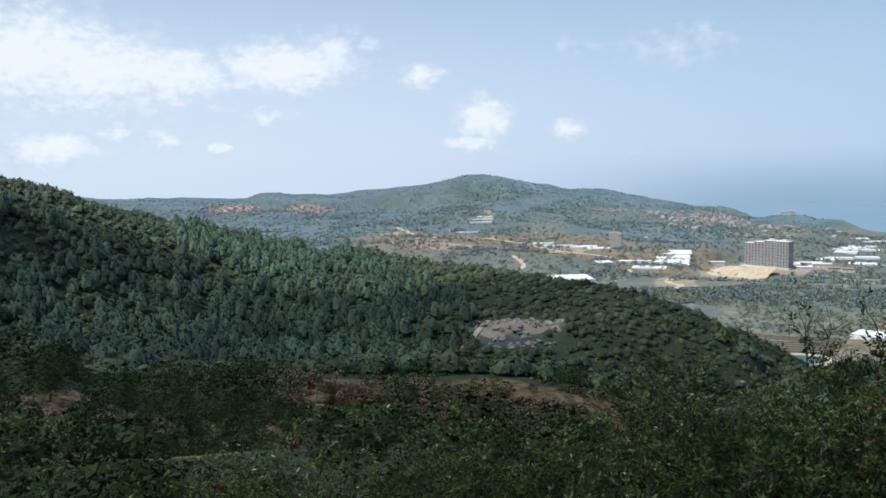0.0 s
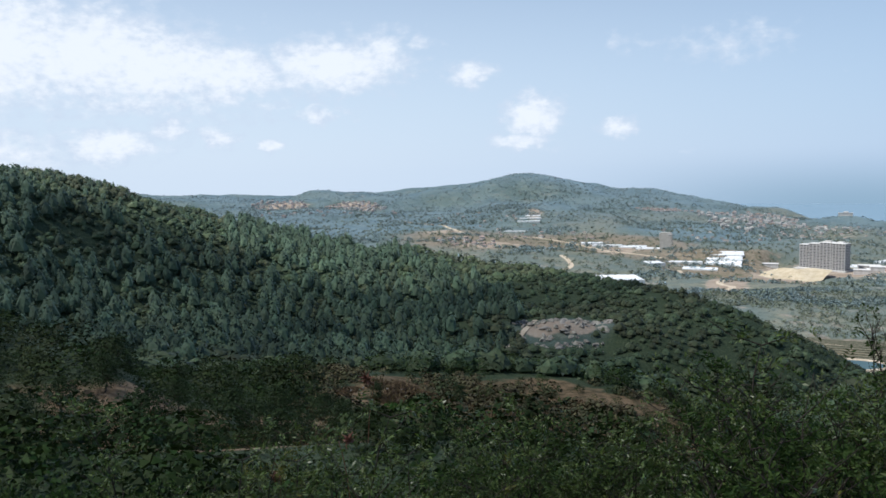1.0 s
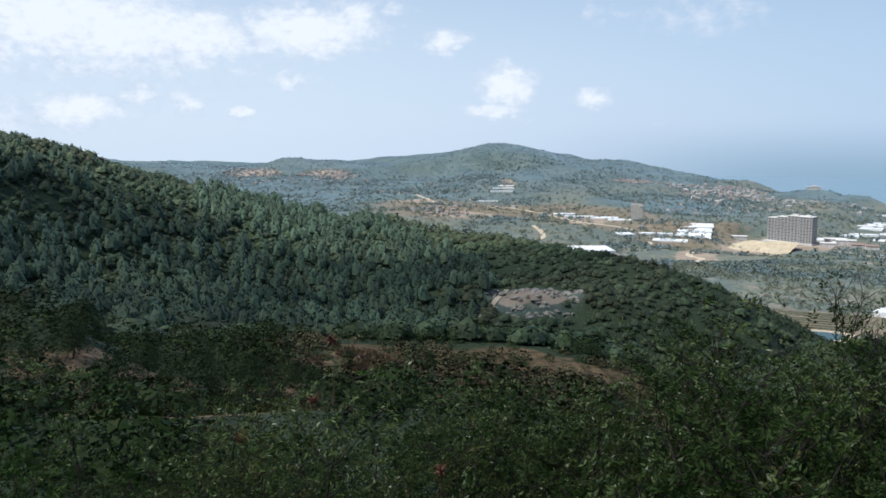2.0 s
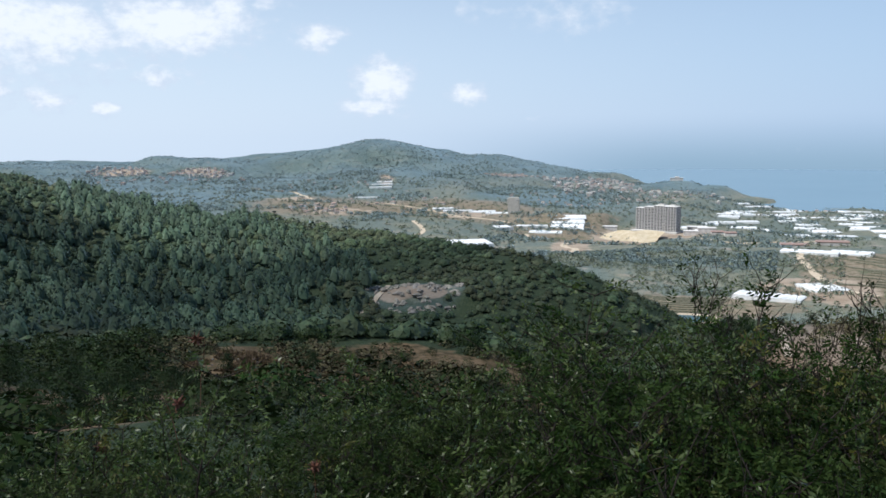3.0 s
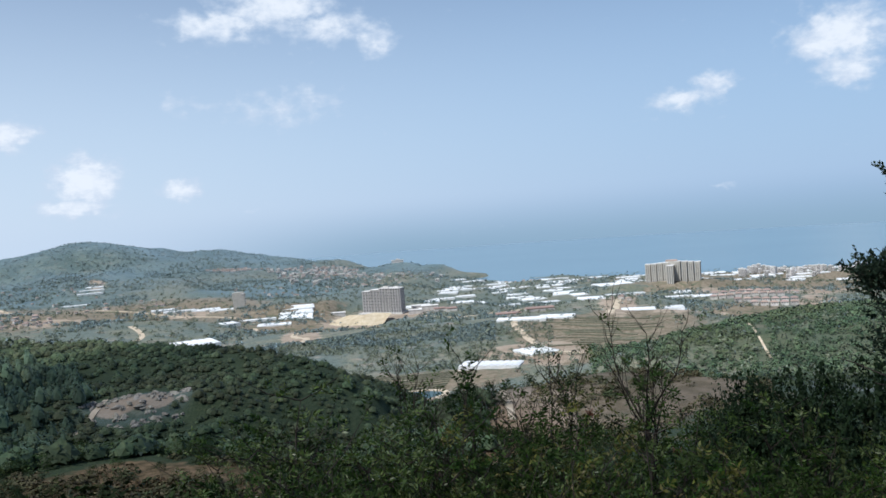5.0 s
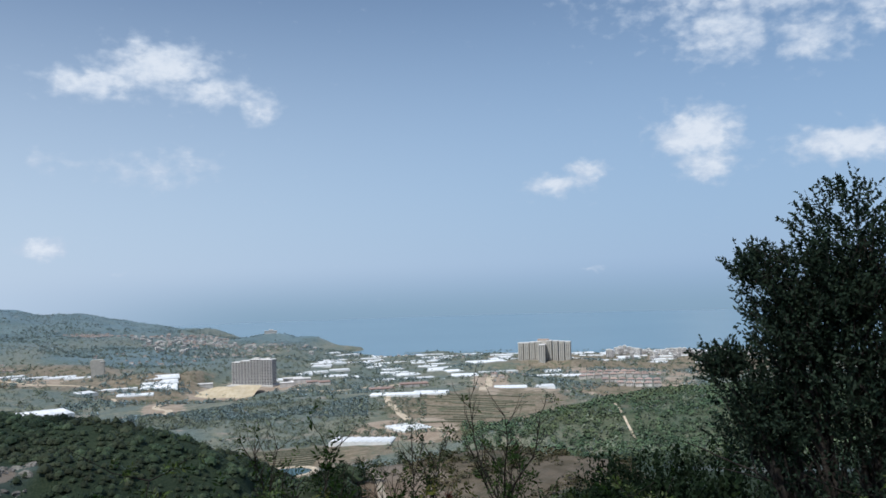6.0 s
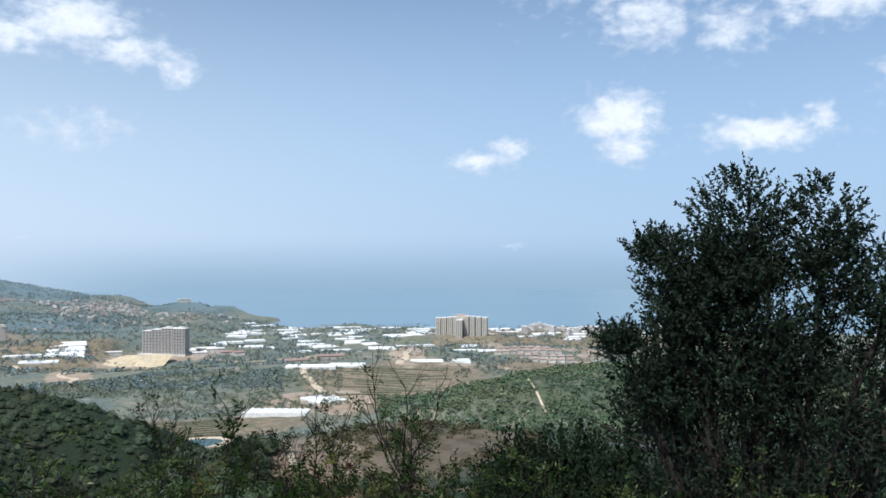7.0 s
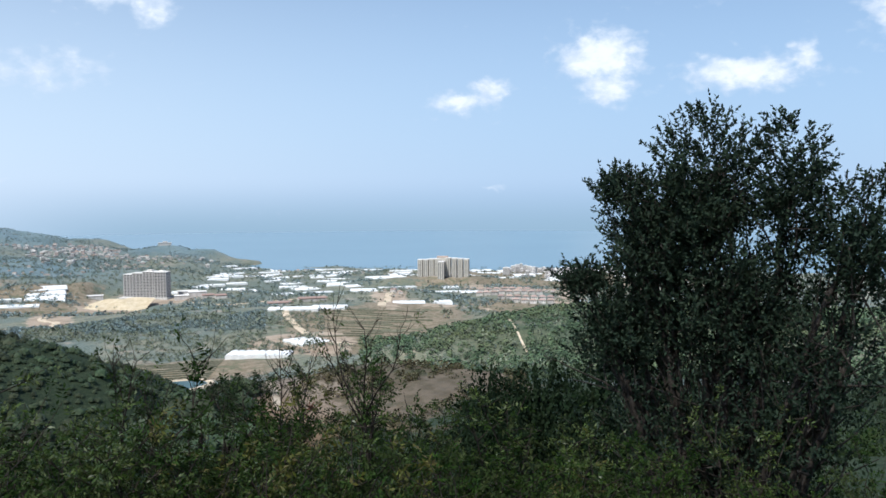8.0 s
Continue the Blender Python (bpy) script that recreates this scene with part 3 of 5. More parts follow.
def crown(shape, core, leaves, leaf, seed, spread=0.35, fill=0.86):
    """A lumpy dense heart of twigs and leaves with clumps standing out of it, as triangles."""
    bm = bmesh.new()
    bmesh.ops.create_icosphere(bm, subdivisions=core, radius=1.0)
    shift = Vector((seed * 3.7, seed * 1.3, 0))
    for v in bm.verts:
        c = v.co.copy()
        h = 0.5 + 0.5 * c.z
        k = 1 + 0.6 * noise.noise(c * 1.9 + shift) + 0.25 * noise.noise(c * 4.3 + shift)
        flat = Vector((c.x, c.y))
        flat = flat.normalized() if flat.length > 1e-4 else Vector((0.0, 0.0))
        rad = float(shape(np.array([h]))[0]) * fill * k * min(1.0, 2.2 * (1 - abs(c.z)) ** 0.5)
        v.co = Vector((flat.x * rad, flat.y * rad, 0.02 + 0.93 * h + 0.10 * noise.noise(c * 3.1 - shift)))
    heart = np.array([[tuple(v.co) for v in f.verts] for f in bm.faces])
    bm.free()
    return np.concatenate([heart, leafy(leaves, shape, leaf, seed, spread, quad=False)])


PINES = [crown(pine_shape, 1, 76, 0.074, s, 0.3, 0.74) for s in range(8)]
BUSHES = [crown(bush_shape, 1, 32, 0.112, 50 + s, 0.4, 0.72) for s in range(8)]
BUSHES_FINE = [leafy(320, bush_shape, 0.050, 80 + s, 0.3, quad=False) for s in range(6)]
BUSHES_FAR = [leafy(36, bush_shape, 0.17, 170 + s, quad=False) for s in range(8)]
SCRUB = [leafy(22, bush_shape, 0.24, 140 + s, 0.3, quad=False) for s in range(6)]
CLEAR = [(-3.0, 148, 4.8, 20), (7.5, 158, 5.5, 9), (-6.5, 140, 4.0, 15), (-2.8, 393, 3.5, 9), (-2.8, 380, 2.6, 9), (8.5, 141, 2.2, 13)]


def strewn(count, b0, b1, r0, r1, power=1.0):
    b = rng.uniform(b0, b1, count)
    r = (rng.random(count) * (r1 ** power - r0 ** power) + r0 ** power) ** (1 / power)
    return b, r


def keep_off(b, r, spots):
    ok = np.ones(len(b), bool)
    for b0, r0, wb, wr in spots:
        ok &= ((b - b0) / wb) ** 2 + ((r - r0) / wr) ** 2 > 1 + 0.5 * (rng.random(len(b)) - 0.5)
    return b[ok], r[ok]


def xy(b, r):
    return -np.sin(np.radians(b)) * r, np.cos(np.radians(b)) * r


def make_woods():
    # pines on the upper ridge; lower down they end in front of the scrub-covered hill
    b, r = keep_off(*strewn(4300, 0, 62, 255, 680, 1.6), CLEAR)
    x, y = xy(b, r)
    keep = (fbm(x, y, 90, 3, 21) > -0.26 + 0.03 * (12 - b).clip(0, 9)) & (r < 455 + 16 * b.clip(0, 20))
    x, y, b, r = x[keep], y[keep], b[keep], r[keep]
    tall = rng.uniform(5.0, 11.0, len(x)) * np.where((b > 20) & (r > 430), 0.45, 1.0)
    tagged(grow("pine_wood", PINES, x, y, tall, tall * rng.uniform(0.75, 1.1, len(x)), PINE), "dense dark green pine wood on the ridge", "trees", kind="stuff")
    # evergreen scrub over the whole hollow and spur
    b, r = keep_off(*strewn(14500, -26, 50, 190, 660, 1.75), CLEAR)
    x, y = xy(b, r)
    tall = rng.gamma(9.0, 0.42, len(x)).clip(1.4, 7.0) * (0.62 + 0.38 * np.clip((330 - np.hypot(x, y)) / 100 + 0.5, 0, 1))
    tagged(grow("maquis", BUSHES, x, y, tall, tall * rng.uniform(1.2, 2.1, len(x)), MAQUIS), "dense green maquis scrub on the spur and hollow", "shrubs", kind="stuff")
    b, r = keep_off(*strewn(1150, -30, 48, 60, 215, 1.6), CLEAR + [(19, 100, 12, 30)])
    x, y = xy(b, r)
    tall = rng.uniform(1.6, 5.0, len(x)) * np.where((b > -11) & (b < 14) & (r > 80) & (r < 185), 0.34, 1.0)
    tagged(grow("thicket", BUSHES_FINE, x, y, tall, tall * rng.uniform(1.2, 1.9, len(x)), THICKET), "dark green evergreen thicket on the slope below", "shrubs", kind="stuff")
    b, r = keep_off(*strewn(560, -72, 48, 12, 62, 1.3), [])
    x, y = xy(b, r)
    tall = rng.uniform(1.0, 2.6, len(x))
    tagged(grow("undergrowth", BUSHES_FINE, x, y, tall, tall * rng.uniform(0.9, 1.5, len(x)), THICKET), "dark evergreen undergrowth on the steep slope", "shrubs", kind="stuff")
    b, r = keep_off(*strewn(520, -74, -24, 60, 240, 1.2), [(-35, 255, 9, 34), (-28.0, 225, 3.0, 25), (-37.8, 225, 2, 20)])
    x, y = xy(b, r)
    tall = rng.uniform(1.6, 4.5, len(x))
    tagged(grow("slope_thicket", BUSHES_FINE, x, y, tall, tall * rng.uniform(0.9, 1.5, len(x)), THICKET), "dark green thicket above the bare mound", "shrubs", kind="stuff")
    b, r = keep_off(*strewn(2600, -13, 16, 122, 186, 1.0), [(8.6, 146, 1.3, 5)])
    b2, r2 = strewn(1100, -45, -26, 205, 300, 1.0)
    b, r = np.append(b, b2), np.append(r, r2)
    x, y = xy(b, r)
    keep = fbm(x, y, 14, 3, 43) > -0.04
    x, y = x[keep], y[keep]
    tall = rng.uniform(0.5, 1.8, len(x)) * np.where(np.hypot(x, y) > 200, 1.3, 1.0)
    tagged(grow("clearing_scrub", BUSHES_FAR, x, y, tall, tall * rng.uniform(1.1, 2.0, len(x)), DUSTY), "low dusty bushes and bracken over the clearing", "shrubs", kind="stuff")
    # green hill and the valley's slopes
    b, r = keep_off(*strewn(5600, -70, -33.5, 560, 835, 1.0), [(-44.6, 690, 0.35, 50)])
    x, y = xy(b, r)
    tall = rng.uniform(2.2, 4.6, len(x))
    tagged(grow("hill_wood", BUSHES_FAR, x, y, tall, tall * rng.uniform(1.2, 1.9, len(x)), HILL_LEAF), "green wooded hill above the valley", "trees", kind="stuff")
    b, r = keep_off(*strewn(12000, -60, 24, 560, 2500, 1.2), [(-22, 735, 6, 60), (-19, 1500, 3.5, 90), (-35, 900, 5, 110)])
    x, y = xy(b, r)
    keep = fbm(x, y, 130, 4, 33) > np.where(np.hypot(x, y) > 1250, -0.16, -0.05)
    x, y = x[keep], y[keep]
    tall = rng.uniform(2.0, 5.0, len(x))
    tagged(grow("valley_scrub", SCRUB, x, y, tall, tall * rng.uniform(1.0, 1.8, len(x)), OLIVE_SCRUB), "grey-green scrub and orchards scattered over the valley", "shrubs", kind="stuff")
    # dark groves and shelter belts between the greenhouses and round the town
    b, r = keep_off(*strewn(26000, -62, 24, 1080, 3000, 1.2), [(-19, 1500, 3.0, 80), (-39.2, 1790, 2.2, 60), (-44, 1470, 2.6, 130), (-35, 1100, 4, 150), (-47.5, 2140, 4.0, 110)])
    x, y = xy(b, r)
    keep = (fbm(x, y, 110, 4, 51) > 0.055) & (ground_at(x, y) > 1.5)
    x, y = x[keep], y[keep]
    tall = rng.uniform(3.0, 6.5, len(x))
    tagged(grow("valley_grove", SCRUB, x, y, tall, tall * rng.uniform(1.0, 1.7, len(x)), GROVE), "dark green groves between the greenhouses and houses", "trees", kind="stuff")
    b, r = strewn(2600, -27, -10, 905, 1010, 1.0)
    x, y = xy(b, r)
    keep = fbm(x, y, 70, 4, 39) > -0.12
    x, y = x[keep], y[keep]
    tall = rng.uniform(1.6, 3.4, len(x))
    tagged(grow("crest_wood", SCRUB, x, y, tall, tall * rng.uniform(1.2, 2.0, len(x)), GROVE), "dark green scrub along the crest of the rounded hill", "shrubs", kind="stuff")
    b, r = strewn(2800, -31, -12, 785, 1010, 1.0)
    x, y = xy(b, r)
    keep = fbm(x, y, 60, 4, 37) > -0.05
    x, y = x[keep], y[keep]
    tall = rng.uniform(1.2, 2.7, len(x))
    tagged(grow("hillside_scrub", SCRUB, x, y, tall, tall * rng.uniform(1.1, 2.0, len(x)), OLIVE_SCRUB), "low grey-green scrub dotted over the rounded hill", "shrubs", kind="stuff")
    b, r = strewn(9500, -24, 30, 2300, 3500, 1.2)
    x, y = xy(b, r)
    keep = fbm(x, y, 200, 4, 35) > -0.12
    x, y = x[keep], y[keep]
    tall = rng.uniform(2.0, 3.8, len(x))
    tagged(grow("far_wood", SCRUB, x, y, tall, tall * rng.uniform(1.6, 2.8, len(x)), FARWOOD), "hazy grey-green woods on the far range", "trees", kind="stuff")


make_woods()

DRY_GRASS = material("dry brown grass", (0.10, 0.065, 0.035), (0.22, 0.16, 0.09), 2.0, 0.9, bump=0, island=0.7, spec=0.05)
GREEN_GRASS = material("fresh green grass", (0.05, 0.13, 0.025), (0.09, 0.20, 0.04), 2.0, 0.8, bump=0, island=0.6, spec=0.1)


def tufts(name, spots, count, tall, mat, label):
    """Grass blades over ellipses of ground."""
    vs = []
    for b0, r0, wb, wr in spots:
        slim = 0.05 if r0 < 10 else 0.35
        a, s = rng.random(count) * 2 * np.pi, np.sqrt(rng.random(count))
        x, y = xy(b0 + np.cos(a) * s * wb, r0 + np.sin(a) * s * wr)
        keep = fbm(x, y, 6.0, 3, 41) > -0.16
        x, y = x[keep], y[keep]
        p = np.stack([x, y, ground_at(x, y) - 0.05], -1)
        w = rng.normal(0, 1, (len(x), 3)) * (1, 1, 0)
        w /= np.linalg.norm(w, axis=1, keepdims=True)
        h = tall * rng.uniform(0.5, 1.3, (len(x), 1))
        lean = rng.normal(0, 0.35, (len(x), 3)) * (1, 1, 0) * h
        vs.append(np.stack([p - w * h * slim, p + w * h * slim, p + w * h * slim * 0.35 + lean + (0, 0, 1) * h, p - w * h * slim * 0.35 + lean + (0, 0, 1) * h], 1).reshape(-1, 3))
    v = np.concatenate(vs)
    tagged(new(name, mesh_of(name, v, np.arange(len(v)).reshape(-1, 4), mat)), label, "grass", kind="stuff")


tufts("dry_grass", [(-3.0, 148, 4.4, 18), (-2.0, 148, 6.0, 22), (5.0, 160, 7.5, 12), (7.5, 158, 5.5, 9), (-6.5, 140, 4.0, 15), (19, 104, 7, 14), (-10, 3.0, 80, 2.6), (170, 4.0, 90, 3.6)], 9000, 0.45, DRY_GRASS, "dry brown grass and bracken on the clearings")
tufts("green_grass", [(8.6, 146, 1.3, 5.5), (-1.0, 134, 1.2, 3.5), (2.2, 170, 3.0, 2.0)], 2500, 0.3, GREEN_GRASS, "patch of fresh green grass in the clearing")

# ---------------------------------------------------------------- building materials
CONCRETE = material("raw concrete", (0.44, 0.42, 0.39), (0.58, 0.56, 0.52), 0.35, 0.85, bump=0.2)
SLAB = material("weathered grey concrete", (0.44, 0.43, 0.42), (0.56, 0.545, 0.52), 0.35, 0.85, bump=0.2)
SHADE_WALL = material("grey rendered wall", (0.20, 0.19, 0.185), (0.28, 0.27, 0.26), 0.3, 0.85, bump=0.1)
WHITE_SLAB = material("white painted concrete", (0.58, 0.56, 0.53), (0.72, 0.70, 0.67), 0.4, 0.7, bump=0.1)
BEIGE = material("beige rendered wall", (0.40, 0.38, 0.335), (0.51, 0.485, 0.435), 0.25, 0.85, bump=0.1)
PALE_WALL = material("pale rendered wall", (0.44, 0.41, 0.38), (0.62, 0.59, 0.55), 0.2, 0.85, bump=0.1, vary=0.5)
FAR_WALL = material("mixed pale house walls", (0.34, 0.32, 0.31), (0.56, 0.53, 0.50), 0.03, 0.85, bump=0.1, island=0.5)
PLASTIC = material("white greenhouse film", (0.74, 0.75, 0.75), (0.86, 0.86, 0.85), 0.15, 0.45, bump=0.15, vary=0.25, spec=0.4, coarse=(0.64, 0.66, 0.66), coarse_scale=0.05)
FILM_WALL = material("dusty greenhouse side film", (0.64, 0.65, 0.64), (0.78, 0.78, 0.76), 0.3, 0.5, bump=0.1)
TILE = material("terracotta roof tile", (0.27, 0.20, 0.17), (0.38, 0.29, 0.245), 0.5, 0.85, bump=0.3, vary=0.4)
GLASS = material("dark window glass", (0.05, 0.06, 0.07), (0.09, 0.10, 0.11), 0.4, 0.12, bump=0, spec=0.6)
RED_NET = material("red-brown sheet roof", (0.24, 0.165, 0.14), (0.32, 0.23, 0.195), 0.5, 0.7, bump=0.2)
DIRT = material("pale compacted dirt", (0.40, 0.33, 0.24), (0.56, 0.48, 0.37), 0.25, 0.95, bump=0.3, spec=0.1)
EARTH = material("cut yellow earth", (0.44, 0.36, 0.24), (0.58, 0.50, 0.36), 0.12, 0.95, bump=0.6, spec=0.1)
STONE = material("pale limestone", (0.22, 0.20, 0.165), (0.38, 0.35, 0.295), 0.8, 0.9, bump=0.8, vary=0.4, spec=0.15)
TERRACE = material("overgrown terrace bank", (0.11, 0.115, 0.08), (0.20, 0.19, 0.14), 0.5, 0.95, bump=0.6, spec=0.1)
POOL = material("turquoise reservoir water", (0.055, 0.10, 0.112), (0.07, 0.12, 0.13), 0.02, 0.45, bump=0.05, spec=0.08)


def part(name, data, mat, parent, label=""):
    """Links a bmesh or mesh as one mesh object under a thing or a part."""
    if isinstance(data, bmesh.types.BMesh):
        me = bpy.data.meshes.new(name)
        data.to_mesh(me)
        data.free()
        data = me
    if mat and not data.materials:
        data.materials.append(mat)
    ob = new(name, data)
    ob.parent = parent
    return tagged(ob, label)


def box(bm, x0, y0, z0, x1, y1, z1, bevel=0.0):
    m = Matrix.Translation(((x0 + x1) / 2, (y0 + y1) / 2, (z0 + z1) / 2)) @ Matrix.Diagonal((x1 - x0, y1 - y0, z1 - z0, 1))
    made = bmesh.ops.create_cube(bm, size=1.0, matrix=m)["verts"]
    if bevel:
        bmesh.ops.bevel(bm, geom=list({e for v in made for e in v.link_edges}), offset=bevel, segments=1, affect="EDGES")
    return bm


def boxes(*rows, bevel=0.0):
    bm = bmesh.new()
    for r in rows:
        box(bm, *r, bevel=bevel)
    return bm


def empty(name, label, category, group=""):
    return tagged(new(name), label, category, group)


def facing(b, r, turn=0.0, dz=0.0):
    """Pose at a bearing and distance, the -y side turned to the viewpoint, then turned on."""
    p = at(b, r)
    return pose(p.x, p.y, p.z + dz, 0, 0, b + turn)


# ---------------------------------------------------------------- the grey tower block on the earth platform
def storey_tower(parent, name, x, y, w, d, floors, step=2.75, face=SHADE_WALL):
    """One section of a slab block: dark core, a slab with parapet at each storey, upright fins and a roof."""
    h = floors * step
    core = part(name, boxes((x, y, 0, x + w, y + d, h)), face, parent)
    for k in range(1, floors + 1):
        part("balcony_slab", boxes((x - 0.3, y - 1.6, k * step - 0.3, x + w + 0.3, y + d + 0.4, k * step + 0.55)), SLAB, core)
    n = max(2, round(w / 5.5))
    for k in range(n + 1):
        fx = x + w * k / n
        part("fin_wall", boxes((fx - 0.25, y - 1.7, 0, fx + 0.25, y + 0.2, h)), SLAB, core)
    for k in range(n):
        for q in range(floors):
            fx = x + w * (k + 0.5) / n
            if q % 2 == 0:
                part("window", boxes((fx - 1.4, y - 0.06, q * step + 0.5, fx + 1.4, y + 0.05, q * step + 2.3)), GLASS, core)
    part("roof", boxes((x - 0.6, y - 1.9, h + 0.3, x + w + 0.6, y + d + 0.6, h + 1.3)), WHITE_SLAB, core, "white roof slab")
    return core


def make_tower_block():
    t = empty("tower_block", "grey concrete high-rise under construction on a cut earth platform", "building")
    t.matrix_basis = facing(-19.3, 1540, -26, -1.5)
    storey_tower(t, "section", -40, 4, 17, 16, 15)
    storey_tower(t, "section", -22.5, 2, 19, 16, 16)
    storey_tower(t, "section", -3, 0, 24, 16, 17)
    storey_tower(t, "section", 21.5, -6, 21, 18, 17)
    part("lift_house", boxes((2, 6, 46, 12, 13, 50.5)), CONCRETE, t)
    part("lift_house", boxes((26, 2, 46, 35, 9, 50)), WHITE_SLAB, t)
    part("podium", boxes((-44, -12, -3, 46, 22, 2.5)), CONCRETE, t)


make_tower_block()


def make_site_works():
    site = empty("site_building", "low concrete podium frame on the earth platform below the high-rise", "building")
    site.matrix_basis = facing(-18.0, 1475, 4, -1)
    part("floor_slab", boxes((-22, -6, 4.2, 22, 8, 5.0)), CONCRETE, site)
    part("roof_slab", boxes((-26, -8, 8.2, 24, 10, 9.0)), WHITE_SLAB, site)
    for k in range(9):
        part("column", boxes((-21 + k * 5.2, -5, -1, -20.2 + k * 5.2, -4.2, 8.2)), CONCRETE, site)
    part("back_wall", boxes((-22, 6, -1, 22, 7, 8.2)), SHADE_WALL, site)
    bm = bmesh.new()
    bmesh.ops.create_grid(bm, x_segments=16, y_segments=10, size=1.0)
    for v in bm.verts:
        u, w = v.co.x, v.co.y
        v.co = Vector((u * 52 + 8 * math.sin(w * 3), w * 40, 15 * max(0.0, min(1.0, (w + 0.75) / 1.1)) * (1 - 0.55 * max(0, -u - 0.2)) + 1.2 * math.sin(u * 7 + w * 4) - 3.5))
    p = at(-17.6, 1425)
    bank = tagged(part("embankment", bm, EARTH, None), "cut bank of bare yellow earth below the high-rise", "earth bank", kind="structure")
    bank.matrix_basis = pose(p.x, p.y, p.z, 0, 0, -17.6)
    for k, (b, r, w, d, h) in enumerate([(-16.3, 1560, 26, 14, 7), (-21.6, 1500, 24, 14, 8), (-22.6, 1520, 30, 16, 9), (-22.0, 1560, 34, 18, 7)]):
        s = empty("workshop", "low pale workshop shed beside the high-rise", "shed", "sheds round the high-rise")
        s.matrix_basis = facing(b, r, 3 * k)
        part("wall", boxes((-w / 2, -d / 2, -2, w / 2, d / 2, h - 1)), PALE_WALL, s)
        part("roof", boxes((-w / 2 - 0.6, -d / 2 - 0.6, h - 1, w / 2 + 0.6, d / 2 + 0.6, h)), WHITE_SLAB, s)
    for b, r, w in [(-23.3, 1490, 22), (-24.1, 1480, 20), (-28.0, 1330, 40), (-30.2, 1330, 46)]:
        s = empty("red_shed", "low shed with a red-brown sheet roof", "shed", "red sheds")
        s.matrix_basis = facing(b, r, 8)
        part("wall", boxes((-w / 2, -8, -2, w / 2, 8, 4)), PALE_WALL, s)
        part("roof", boxes((-w / 2 - 0.5, -8.6, 4, w / 2 + 0.5, 8.6, 6.5), bevel=1.2), RED_NET, s)


make_site_works()


# ---------------------------------------------------------------- the beige estate near the shore
def make_beige_estate():
    t = empty("apartment_tower", "beige high-rise estate with vertical window recesses on a knoll", "building")
    t.matrix_basis = facing(-39.15, 1800, -8, -2)
    units = [(-57, 8, 37), (-44, 6, 37.5), (-31, 4, 39), (-18, 0, 40), (6, 0, 42), (19, 3, 41), (32, 5, 40), (45, 7, 39)]
    for x, y, h in units:
        body = part("block", boxes((x, y, -2, x + 11, y + 16, h)), BEIGE, t)
        part("roof", boxes((x - 0.5, y - 0.5, h, x + 11.5, y + 16.5, h + 1.2)), WHITE_SLAB, body)
        for k in range(3):
            part("pier", boxes((x + 0.2 + k * 3.8, y - 1.4, -2, x + 2.6 + k * 3.8, y + 0.2, h - 0.5)), BEIGE, body)
        for k in range(2):
            for q in range(11):
                part("window", boxes((x + 2.7 + k * 3.8, y - 0.12, q * 3.25 + 1.0, x + 3.9 + k * 3.8, y + 0.05, q * 3.25 + 2.8)), GLASS, body)
    wing = part("front_wing", boxes((-8, -22, -8, 5, 2, 35)), BEIGE, t)
    part("roof", boxes((-8.6, -22.6, 35, 5.6, 2.2, 36.2)), WHITE_SLAB, wing)
    for k in range(3):
        part("window_strip", boxes((-6.5 + k * 4.2, -22.1, -4, -5.3 + k * 4.2, -21.9, 33.5)), GLASS, wing)
    part("hall", boxes((-12, 4, 0, 12, 24, 43)), BEIGE, t)
    part("roof_house", boxes((-14, 6, 42, 10, 18, 46), bevel=0.8), TILE, t, "terracotta roof house")


make_beige_estate()


def make_round_tower():
    t = empty("unfinished_tower", "plain beige unfinished tower with a rounded top", "building")
    t.matrix_basis = facing(-9.75, 1660, 0, -1)
    bm = bmesh.new()
    prof = [(-12.5, -2), (-11, 4), (-11.5, 18), (-12.8, 27), (-12.3, 31), (-9, 33.5), (9, 34), (12, 31), (11.5, 18), (10.5, 4), (12, -2)]
    for y in (-6, 6):
        bm.faces.new([bm.verts.new((x, y, z)) for x, z in (prof if y < 0 else prof[::-1])])
    bm.verts.ensure_lookup_table()
    n = len(prof)
    for i in range(n):
        bm.faces.new((bm.verts[i], bm.verts[n + (n - 1 - i)], bm.verts[n + (n - 1 - (i + 1) % n)], bm.verts[(i + 1) % n]))
    bmesh.ops.recalc_face_normals(bm, faces=bm.faces)
    part("wall", bm, BEIGE, t)
    for k in range(9):
        part("floor_slab", boxes((9, -6.6, k * 3.4 + 2, 13.2, 6.6, k * 3.4 + 2.4)), CONCRETE, t)
    part("roof_sign", boxes((4, -6.8, 29.5, 11, -6.1, 31.5)), WHITE_SLAB, t)


make_round_tower()


